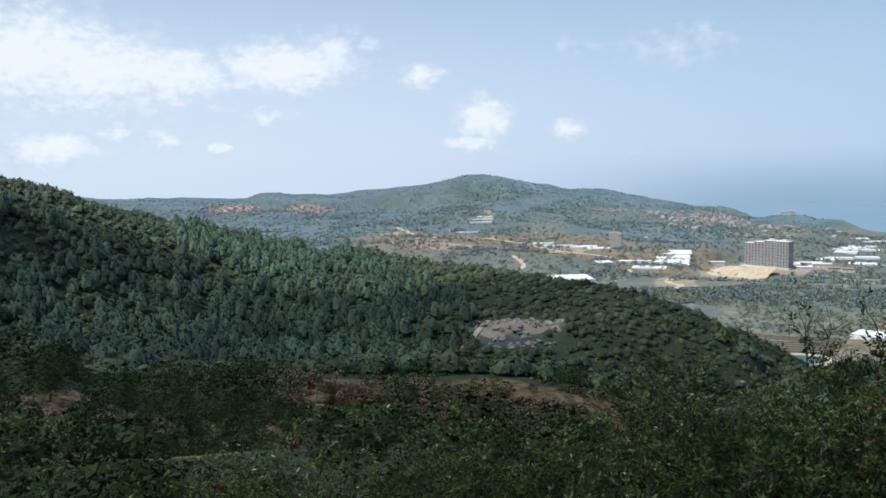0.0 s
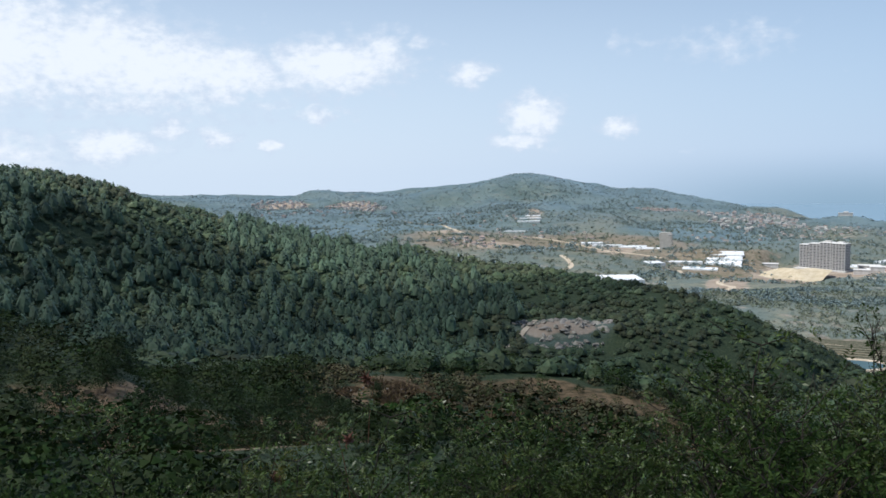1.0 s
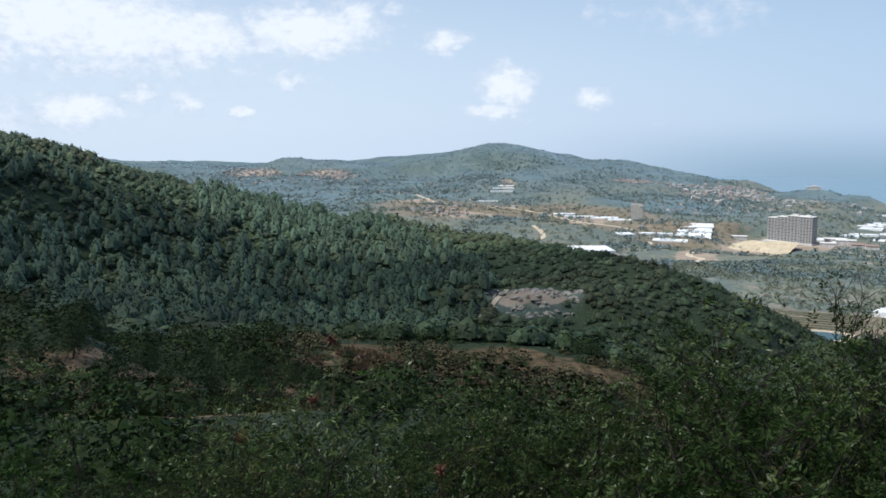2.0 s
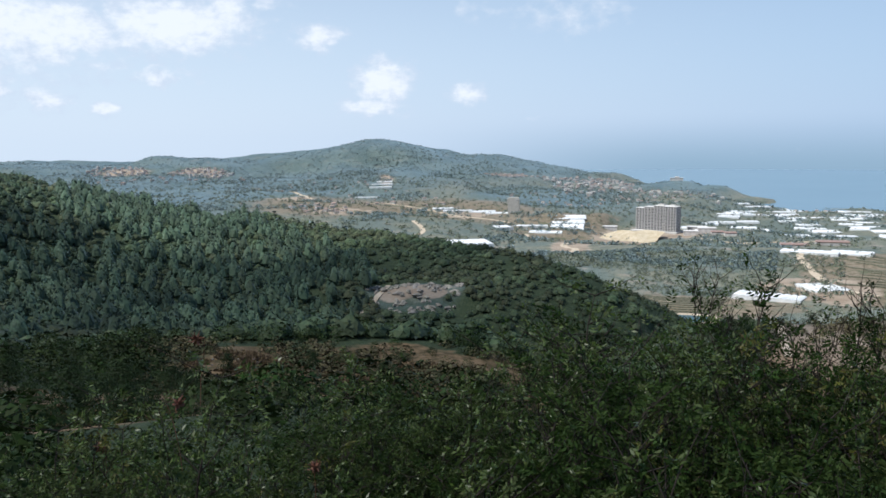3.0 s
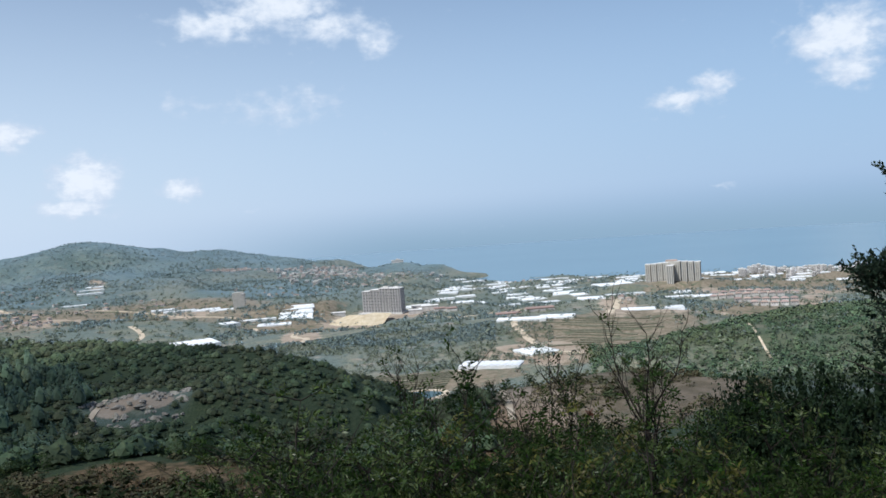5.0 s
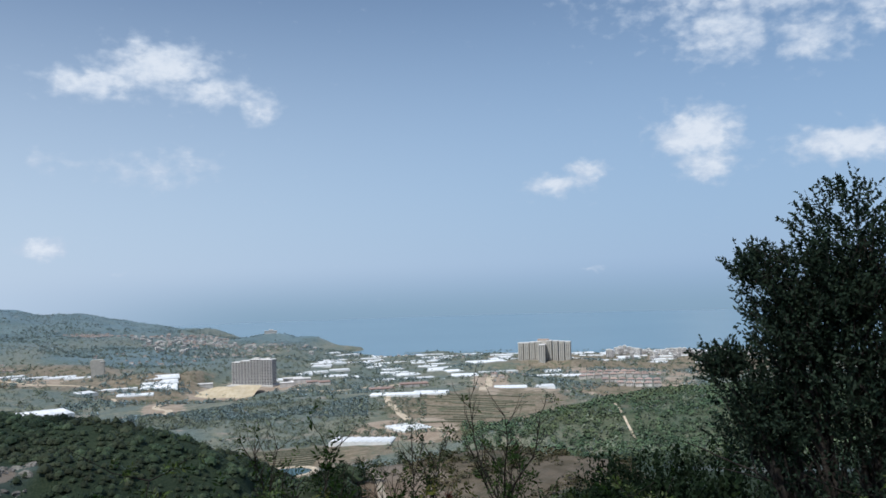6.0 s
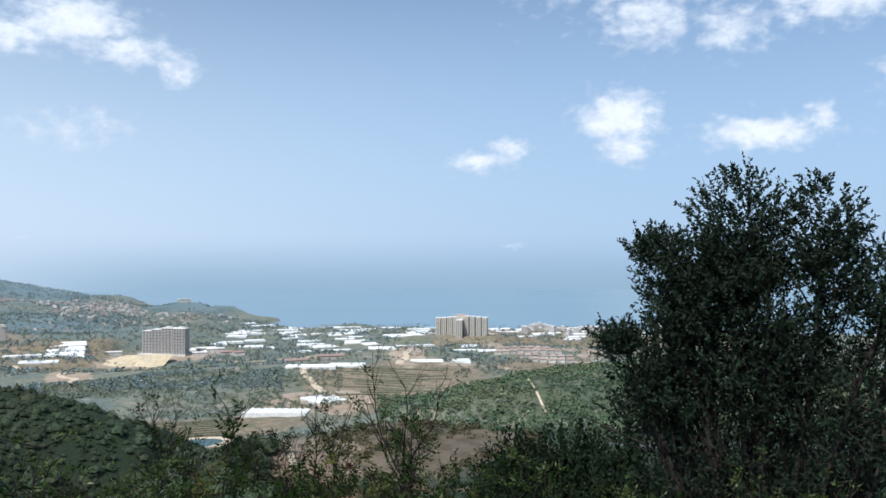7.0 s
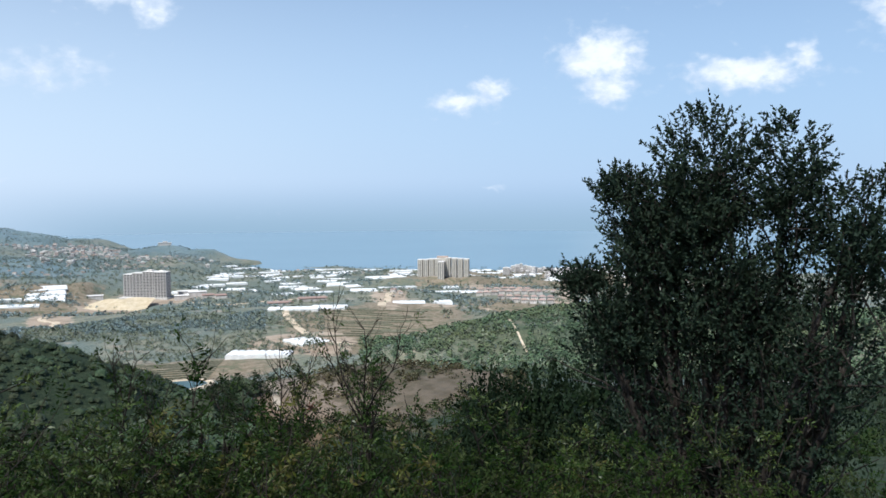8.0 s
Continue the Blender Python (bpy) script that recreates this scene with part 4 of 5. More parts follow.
# ---------------------------------------------------------------- greenhouses
def greenhouse(w, d, spans_n, label="white plastic multi-span greenhouse on the valley floor"):
    """Multi-span tunnel house: scalloped film roof, side walls, end walls."""
    g = empty("greenhouse", label, "greenhouse", "greenhouses of the valley")
    bm = bmesh.new()
    s = w / spans_n
    prev = None
    for k in range(spans_n):
        for j in range(7):
            u = j / 6
            x, z = -w / 2 + (k + u) * s, 3.0 + 0.75 * math.sin(math.pi * u) ** 0.8
            pair = (bm.verts.new((x, -d / 2, z)), bm.verts.new((x, d / 2, z)))
            if prev:
                bm.faces.new((prev[0], pair[0], pair[1], prev[1]))
            prev = pair
    part("roof", bm, PLASTIC, g)
    for y in (-d / 2, d / 2):
        bm = bmesh.new()
        for k in range(spans_n):
            x0, x1 = -w / 2 + k * s, -w / 2 + (k + 1) * s
            top = [bm.verts.new((x0 + s * j / 6, y, 2.98 + 0.75 * math.sin(math.pi * j / 6) ** 0.8)) for j in range(7)]
            bm.faces.new([bm.verts.new((x0, y, -4)), bm.verts.new((x1, y, -4))] + top[::-1])
        bmesh.ops.remove_doubles(bm, verts=bm.verts, dist=0.01)
        part("end_wall", bm, FILM_WALL, g)
    for x in (-w / 2, w / 2):
        part("side_wall", boxes((x - 0.1, -d / 2, -4, x + 0.1, d / 2, 3.0)), FILM_WALL, g)
    return g


def make_greenhouses():
    kinds = [greenhouse(60, 18, 8), greenhouse(44, 24, 6), greenhouse(80, 14, 10), greenhouse(34, 30, 5), greenhouse(52, 34, 7)]
    sites = [
        # bearing, distance, kind, turn
        (-5.9, 1690, 0, 0), (-4.9, 1720, 1, 5), (-7.6, 1690, 4, -4), (-8.6, 1660, 1, -4), (-8.9, 1450, 3, 20), (-10.6, 1520, 2, 0), (-12.2, 1440, 1, -3), (-11.5, 1440, 3, -3),
         (0.6, 2050, 2, 0), (-0.6, 2230, 0, 0), (-0.7, 2280, 0, 0), (-0.9, 2330, 1, 0),
        (-24.2, 1660, 1, 6), (-25.6, 1700, 4, 6), (-24.9, 1600, 1, 0), (-28.9, 1010, 0, -6), (-31.3, 1030, 1, -6), (-40.0, 1270, 4, 4), (-41.0, 1240, 3, 4), (-38.8, 1290, 1, 4),
        (-6.0, 800, 3, 12), (-6.9, 805, 3, 12), (-29.8, 830, 3, 30), (-36.8, 1120, 1, 0),
    ]
    placed = list(sites)
    g = np.random.default_rng(17)
    while len(placed) < 128:
        b, r = g.uniform(-52, -21.5), g.uniform(1560, 2360)
        if (-42.2 < b < -36 and 1700 < r < 1900) or (b < -42 and r < 1950) or (-24 < b and r > 1900):
            continue
        r = 40 * round(r / 40) + g.uniform(-6, 6)
        if any(abs(r - q[1]) < 36 and abs(b - q[0]) < 2.7 * 1800 / r for q in placed):
            continue
        placed.append((b, r, int(g.integers(0, 5)), 8 + float(g.uniform(-14, 14))))
    used = set()
    for b, r, k, turn in placed:
        m = facing(b, r, turn) @ Matrix.Diagonal((1, 1.15, 0.72, 1))
        if k not in used:
            kinds[k].matrix_basis = m
            used.add(k)
        else:
            copy_thing(kinds[k], m)
    # the stepped block of film houses that lies on the slope beside the high-rise
    for b, r, k in [(-13.4, 1512, 0), (-13.45, 1532, 0), (-13.5, 1552, 0), (-13.6, 1572, 0)]:
        copy_thing(kinds[k], facing(b, r, 3, -0.5) @ Matrix.Rotation(radians(12), 4, "X") @ Matrix.Diagonal((1, 1.15, 0.5, 1)))
    # the long film house by the reservoir
    s = greenhouse(58, 24, 9, "long white plastic greenhouse beside the terraced fields")
    s.matrix_basis = facing(-26.6, 778, -14)


make_greenhouses()


# ---------------------------------------------------------------- houses and blocks of flats
def house(w, d, h, wall, label):
    t = empty("house", label, "house", "houses of the valley")
    body = part("wall", boxes((-w / 2, -d / 2, -3, w / 2, d / 2, h)), wall, t)
    bm = bmesh.new()
    e, top = 0.7, h + 2.4
    base = [bm.verts.new(c) for c in ((-w / 2 - e, -d / 2 - e, h), (w / 2 + e, -d / 2 - e, h), (w / 2 + e, d / 2 + e, h), (-w / 2 - e, d / 2 + e, h))]
    a, b = bm.verts.new((-w / 5, 0, top)), bm.verts.new((w / 5, 0, top))
    for f in ((base[0], base[1], b, a), (base[1], base[2], b), (base[2], base[3], a, b), (base[3], base[0], a), tuple(base[::-1])):
        bm.faces.new(f)
    part("roof", bm, TILE, t, "terracotta tiled hip roof")
    for k in range(3):
        part("window", boxes((-w / 2 + (k + 0.5) * w / 3 - 0.6, -d / 2 - 0.06, h - 2.2, -w / 2 + (k + 0.5) * w / 3 + 0.6, -d / 2 + 0.05, h - 0.8)), GLASS, body)
    return t


def flats(w, d, floors, wall):
    t = empty("apartment_block", "pale rendered block of flats near the shore", "building", "blocks of flats by the sea")
    h = floors * 3.0
    body = part("wall", boxes((-w / 2, -d / 2, -3, w / 2, d / 2, h)), wall, t)
    for k in range(1, floors):
        part("balcony", boxes((-w / 2 + 1.5, -d / 2 - 1.3, k * 3 - 0.1, w / 2 - 1.5, -d / 2, k * 3 + 0.8)), WHITE_SLAB, body)
    for k in range(4):
        x = -w / 2 + (k + 0.5) * w / 4
        part("window_strip", boxes((x - 1.0, -d / 2 - 0.08, 0.5, x + 1.0, -d / 2 + 0.05, h - 0.8)), GLASS, body)
    part("roof", boxes((-w / 2 - 0.5, -d / 2 - 0.5, h, w / 2 + 0.5, d / 2 + 0.5, h + 1.0)), WHITE_SLAB, t)
    part("roof_house", boxes((-3, -3, h + 0.9, 3, 3, h + 3.6)), wall, t)
    return t


def place_copies(kinds, sites):
    used = set()
    for k, m in sites:
        if k in used:
            copy_thing(kinds[k], m)
        else:
            kinds[k].matrix_basis = m
            used.add(k)


def far_houses(poses, g):
    """Crowded hillside houses, too far off to pick apart: walls and hip roofs in one mesh."""
    v, f, mats = [], [], []
    for m in poses:
        w, d, h = g.uniform(5, 9), g.uniform(4, 7), g.uniform(3.5, 7.5)
        n = len(v)
        ring = [(-w, -d), (w, -d), (w, d), (-w, d)]
        v += [m @ Vector((x / 2 * 1.4, y / 2 * 1.4, z)) for z in (-3, h) for x, y in ring]
        f += [(n + i, n + (i + 1) % 4, n + 4 + (i + 1) % 4, n + 4 + i) for i in range(4)]
        flat = g.random() < 0.5
        v += [m @ Vector((x / 2 * 1.55, y / 2 * 1.55, h + 0.02)) for x, y in ring] + [m @ Vector((s * w / 4, 0, h + (0.3 if flat else 1.8))) for s in (-1, 1)]
        f += [(n + 8, n + 9, n + 13, n + 12), (n + 9, n + 10, n + 13), (n + 10, n + 11, n + 12, n + 13), (n + 11, n + 8, n + 12), (n + 11, n + 10, n + 9, n + 8)]
        mats += [0] * 4 + [2 if flat else 1] * 5
    me = bpy.data.meshes.new("far_houses")
    me.from_pydata([tuple(p) for p in v], [], f)
    for mat in (FAR_WALL, TILE, WHITE_SLAB):
        me.materials.append(mat)
    me.polygons.foreach_set("material_index", np.array(mats, np.int32))
    tagged(new("far_houses", me), "small pale houses with terracotta roofs crowded on far slopes", "houses", kind="stuff")


def make_settlements():
    kinds = [house(10, 9, 6, PALE_WALL, "white rendered house with a terracotta roof"), house(14, 10, 7, PALE_WALL, "pale two-storey house with a terracotta roof"),
             house(9, 8, 4, BEIGE, "small beige house with a terracotta roof"), house(16, 11, 9, PALE_WALL, "large pale villa with a terracotta roof")]
    g = np.random.default_rng(23)
    sites = []
    # villages: bearing, distance, half widths, houses
    crowd = []
    for b0, r0, wb, wr, n in [(11.3, 2920, 2.1, 110, 75), (16.4, 3000, 2.0, 110, 50), (-9.6, 2720, 1.9, 60, 70), (-15.0, 2650, 3.4, 260, 110), (-19.0, 2380, 4.0, 260, 56),
                              (-14.0, 2150, 5.0, 200, 36), (2.5, 2250, 5.5, 180, 22), (13.0, 2550, 5.0, 200, 18),
                              (3.5, 1640, 2.4, 90, 24), (-1.5, 1950, 4.5, 160, 18), (-33.5, 2200, 8, 180, 26), (-44.5, 1620, 2.4, 70, 16), (-36.5, 1450, 1.6, 120, 10)]:
        done = []
        for _ in range(n * 30):
            b, r = b0 + g.uniform(-wb, wb), r0 + g.uniform(-wr, wr)
            if ((b - b0) / wb) ** 2 + ((r - r0) / wr) ** 2 > 1 or any(math.hypot(math.radians(b - q) * r, r - s) < 17 for q, s in done):
                continue
            done.append((b, r))
            if len(done) == n:
                break
        if r0 > 2500:
            crowd += [facing(b, r, g.uniform(-30, 30)) for b, r in done]
            continue
        k = 0.72 if r0 > 2100 else 0.9
        sites += [(int(g.integers(0, 4)), facing(b, r, g.uniform(-30, 30)) @ Matrix.Diagonal((k, k, k * 0.9, 1))) for b, r in done]
    place_copies(kinds, sites)
    far_houses(crowd, g)
    # terraced rows below the beige estate
    row = house(11, 9, 6, PALE_WALL, "small pink-beige terraced house with a flat-pitched roof")
    rows = []
    for r, b0, b1 in [(1560, -41.8, -45.0), (1480, -41.7, -45.8), (1410, -43.2, -46.6), (1350, -44.2, -46.6)]:
        n = int(abs(b1 - b0) / 0.50)
        rows += [(0, facing(b0 + (b1 - b0) * k / n, r + g.uniform(-3, 3), 8)) for k in range(n + 1)]
    place_copies([row], rows)
    blocks = [flats(20, 14, 8, PALE_WALL), flats(24, 14, 10, PALE_WALL), flats(16, 14, 7, PALE_WALL)]
    sites = []
    for b, r in [(-43.8, 2120), (-44.3, 2160), (-44.9, 2190), (-45.4, 2120), (-45.8, 2180), (-46.3, 2130), (-46.9, 2190), (-47.3, 2120), (-47.9, 2170), (-48.4, 2130),
                 (-49.0, 2180), (-49.6, 2130), (-50.3, 2160), (-45.0, 2060), (-46.6, 2060), (-48.0, 2070), (-51.0, 2120), (-52.5, 2150), (-44.6, 2240), (-46.1, 2250), (-47.6, 2260)]:
        for k in range(2):
            sites.append((int(g.integers(0, 3)), facing(b + 0.27 * k + g.uniform(-0.05, 0.05), r + 34 * k * g.choice((-1, 1)), g.uniform(-25, 25)) @ Matrix.Diagonal((0.7, 0.8, g.uniform(0.6, 0.95), 1))))
    place_copies(blocks, sites)
    low = [flats(16, 12, 4, PALE_WALL), flats(20, 12, 3, PALE_WALL)]
    place_copies(low, [(int(g.integers(0, 2)), facing(g.uniform(-24, -12), g.uniform(2200, 2700), g.uniform(-25, 25)) @ Matrix.Diagonal((0.8, 0.8, 0.75, 1))) for _ in range(26)])
    hotel = empty("hotel", "grey hotel building on the wooded hilltop", "building")
    hotel.matrix_basis = facing(-20.6, 2800, 0, -2)
    part("wall", boxes((-20, -7, -3, 20, 7, 10)), SLAB, hotel)
    part("roof", boxes((-21, -8, 10, 21, 8, 11)), CONCRETE, hotel)
    part("tower", boxes((-6, -5, 11, 8, 5, 15)), SLAB, hotel)


make_settlements()


# ---------------------------------------------------------------- roads, terraces, reservoir
def ribbon(points, width, lift, thick, step):
    """Verts and faces of a strip laid over the ground along bearing-distance points."""
    pts = [Vector((*xy(b, r),)) for b, r in points]
    line = []
    for a, b in zip(pts, pts[1:]):
        k = max(1, int((b - a).length / step))
        line += [a.lerp(b, i / k) for i in range(k)]
    line.append(pts[-1])
    for _ in range(8):
        line = [line[0]] + [(line[i - 1] + line[i] * 2 + line[i + 1]) / 4 for i in range(1, len(line) - 1)] + [line[-1]]
    bm = bmesh.new()
    prev = None
    for i, p in enumerate(line):
        t = (line[min(i + 1, len(line) - 1)] - line[max(i - 1, 0)]).normalized()
        n = Vector((-t.y, t.x))
        ends = [p + n * width / 2, p - n * width / 2]
        z = [float(ground_at(e.x, e.y)) for e in ends]
        zc = max(float(ground_at(p.x, p.y)), (z[0] + z[1]) / 2)
        ring = [bm.verts.new((e.x, e.y, q)) for e, q in ((ends[0], max(z[0], zc - 0.2) + lift), (ends[1], max(z[1], zc - 0.2) + lift), (ends[1], z[1] - thick), (ends[0], z[0] - thick))]
        if prev:
            for a in range(4):
                bm.faces.new((prev[a], prev[(a + 1) % 4], ring[(a + 1) % 4], ring[a]))
        prev = ring
    bmesh.ops.recalc_face_normals(bm, faces=bm.faces)
    return bm


def make_roads():
    for pts, w in [
        ([(-28.4, 1010), (-28.2, 985), (-28.9, 930), (-29.6, 880), (-30.2, 835), (-31.4, 810), (-33.0, 800)], 8),
        ([(-34.9, 1060), (-35.1, 1180), (-35.4, 1330), (-35.8, 1500), (-36.6, 1640)], 11),
        ([(-21.5, 1455), (-23.0, 1420), (-25.0, 1390), (-27.0, 1400), (-28.5, 1390), (-31.0, 1400)], 10),
        ([(-48.4, 1400), (-48.0, 1330), (-46.8, 1260), (-45.6, 1215), (-44.0, 1195)], 9),
        ([(-43.7, 740), (-44.0, 722), (-43.6, 704), (-44.2, 690), (-45.0, 676), (-45.3, 655), (-46.2, 640)], 1.8),
        ([(-13.9, 1160), (-13.2, 1130), (-13.0, 1090), (-13.9, 1060), (-14.3, 1030), (-13.6, 1000), (-12.9, 985)], 9),
        ([(-10.6, 1400), (-11.1, 1320), (-11.9, 1300), (-12.4, 1330), (-12.9, 1360)], 7),
        ([(-11.0, 1320), (-11.1, 1260), (-11.5, 1220)], 6),
        ([(-2.8, 1400), (-3.4, 1340), (-3.6, 1300), (-3.0, 1250), (-2.0, 1200)], 8),
        ([(8.0, 2350), (5.5, 2150), (4.0, 1950), (2.0, 1900), (-1.0, 1850), (-4.0, 1700), (-8.0, 1560), (-9.5, 1540)], 10),
        ([(-17.5, 770), (-19.0, 745), (-20.0, 735), (-21.0, 740)], 4),
        ([(-26.4, 300), (-27.6, 280), (-27.0, 262), (-28.4, 245), (-27.9, 232)], 2.2),
        ([(-29.0, 300), (-33.0, 302), (-37.0, 300), (-42.0, 290)], 2),
        ([(1.2, 372), (0.7, 380), (-0.2, 394), (-1.0, 400)], 2.5),
        ([(-45.5, 1500), (-44.5, 1620), (-43.0, 1700), (-42.0, 1740)], 12),
    ]:
        tagged(part("dirt_road", ribbon(pts, w, 0.35, 1.5, 9), DIRT, None), "pale unpaved dirt road across the valley", "road", "dirt roads", kind="structure")
    g = np.random.default_rng(3)
    for k in range(11):
        r = 697 + k * 7.0
        pts = [(-17.6 - 0.1 * k - i * 0.8, r + 3 * math.sin(i * 0.9 + k * 0.3)) for i in range(8)]
        tagged(part("terrace_wall", ribbon(pts, 2.4, 1.0, 1.0, 8), TERRACE, None), "low overgrown terrace bank along the fields", "wall", "terrace walls", kind="structure")
    for k in range(15):
        r = 845 + k * 13
        b0 = -30.4 - g.uniform(0, 2.5)
        pts = [(b0 - i * 0.7, r + 10 * math.sin(i * 0.45 + k * 0.25) + g.uniform(-2, 2)) for i in range(int(5 + 6 * g.random()))]
        tagged(part("terrace_wall", ribbon(pts, 3.0, 1.2, 1.0, 8), TERRACE, None), "low overgrown terrace bank along the fields", "wall", "terrace walls", kind="structure")
    pond = empty("reservoir", "small turquoise irrigation reservoir with an earth rim", "reservoir")
    p = at(-20.6, 672)
    pond.location = (p.x, p.y, p.z)
    bm = bmesh.new()
    bmesh.ops.create_circle(bm, cap_ends=True, segments=32, radius=1.0)
    for v in bm.verts:
        v.co = Vector((v.co.x * 32, v.co.y * 18, 1.6))
    part("water", bm, POOL, pond)
    bm = bmesh.new()
    prev = first = None
    for k in range(33):
        a = k * math.tau / 32
        ring = [bm.verts.new((math.cos(a) * 32 * s, math.sin(a) * 18 * s, z)) for s, z in ((0.97, 1.3), (1.03, 2.4), (1.13, 2.4), (1.35, -3))]
        if prev:
            for q in range(3):
                bm.faces.new((prev[q], prev[q + 1], ring[q + 1], ring[q]))
        prev = ring
    part("rim", bm, DIRT, pond)


make_roads()


# ---------------------------------------------------------------- the limestone outcrop and loose stones
def boulder(seed):
    bm = bmesh.new()
    bmesh.ops.create_icosphere(bm, subdivisions=2, radius=1.0)
    g = random.Random(seed)
    s = Vector((g.uniform(0.8, 1.5), g.uniform(0.7, 1.1), g.uniform(0.5, 0.9)))
    for v in bm.verts:
        q = v.co * 1.3 + Vector((seed * 7.1, 0, 0))
        v.co = Vector([round(c * 1.7 + noise.noise(q) * 0.9) / 1.7 * 0.75 + c * 0.25 + 0.25 * noise.noise(q * 2) for c in v.co])
        v.co = Vector((v.co.x * s.x, v.co.y * s.y, v.co.z * s.z))
    me = bpy.data.meshes.new("rock")
    bm.to_mesh(me)
    bm.free()
    me.materials.append(STONE)
    return me


def make_rocks():
    meshes = [boulder(k) for k in range(7)]
    g = np.random.default_rng(8)
    crag = empty("rock_outcrop", "pale limestone outcrop scarred into the wooded spur", "rocks")
    for k in range(120):
        u = g.uniform(-1, 1)
        top = k < 50
        b = -2.9 + u * 3.4
        r = (397 + g.uniform(-4, 2)) if top else 385 + g.uniform(-12, 8)
        if not top and (abs(u) > 0.85 or g.random() < 0.2):
            continue
        p = at(b, r)
        o = part("rock", meshes[int(g.integers(0, 7))], STONE, crag)
        s = g.uniform(0.6, 2.0)
        o.matrix_basis = pose(p.x, p.y, p.z - 0.3 * s, g.uniform(-20, 20), g.uniform(-20, 20), g.uniform(0, 360)) @ Matrix.Diagonal((s * 1.4, s, s, 1))
    loose = empty("loose_stones", "pale stones strewn over the bare clearing", "stones")
    for k in range(90):
        b, r = (g.uniform(-7, 1), g.uniform(134, 165)) if k < 60 else (g.uniform(3, 12), g.uniform(150, 164))
        p = at(b, r)
        o = part("rock", meshes[int(g.integers(0, 7))], STONE, loose)
        s = g.uniform(0.15, 0.5)
        o.matrix_basis = pose(p.x, p.y, p.z, 0, 0, g.uniform(0, 360)) @ Matrix.Diagonal((s * 1.5, s, s, 1))


make_rocks()

# ---------------------------------------------------------------- plants near the path
OAK_LEAF = material("dark evergreen oak leaf", (0.034, 0.058, 0.036), (0.068, 0.098, 0.056), 9.0, 0.6, bump=0, island=0.4, spec=0.08, translucent=0.12)
SHRUB_LEAF = material("fresh green shrub leaf", (0.038, 0.070, 0.014), (0.080, 0.122, 0.027), 1.6, 0.6, bump=0, vary=0.8, spec=0.12, translucent=0.25, coarse=(0.040, 0.070, 0.016), coarse_scale=0.7)
BRIGHT_LEAF = material("young light green leaf", (0.095, 0.145, 0.028), (0.165, 0.210, 0.050), 6.0, 0.38, bump=0, island=0.6, spec=0.5, translucent=0.25)
PALE_LEAF = material("yellowing shrub leaf", (0.13, 0.15, 0.03), (0.24, 0.20, 0.06), 6.0, 0.5, bump=0, island=0.9, spec=0.2, translucent=0.25)
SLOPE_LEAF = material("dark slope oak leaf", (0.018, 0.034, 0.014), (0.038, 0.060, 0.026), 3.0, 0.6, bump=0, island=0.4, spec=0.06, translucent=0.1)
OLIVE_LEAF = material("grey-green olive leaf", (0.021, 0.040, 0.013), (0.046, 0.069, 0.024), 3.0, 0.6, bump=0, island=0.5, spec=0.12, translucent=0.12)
TWIG = material("dark weathered twig", (0.035, 0.028, 0.022), (0.10, 0.08, 0.062), 25.0, 0.9, bump=0.4, spec=0.15)
GALL = material("red gall", (0.20, 0.075, 0.05), (0.30, 0.15, 0.085), 30.0, 0.6, bump=0.2)


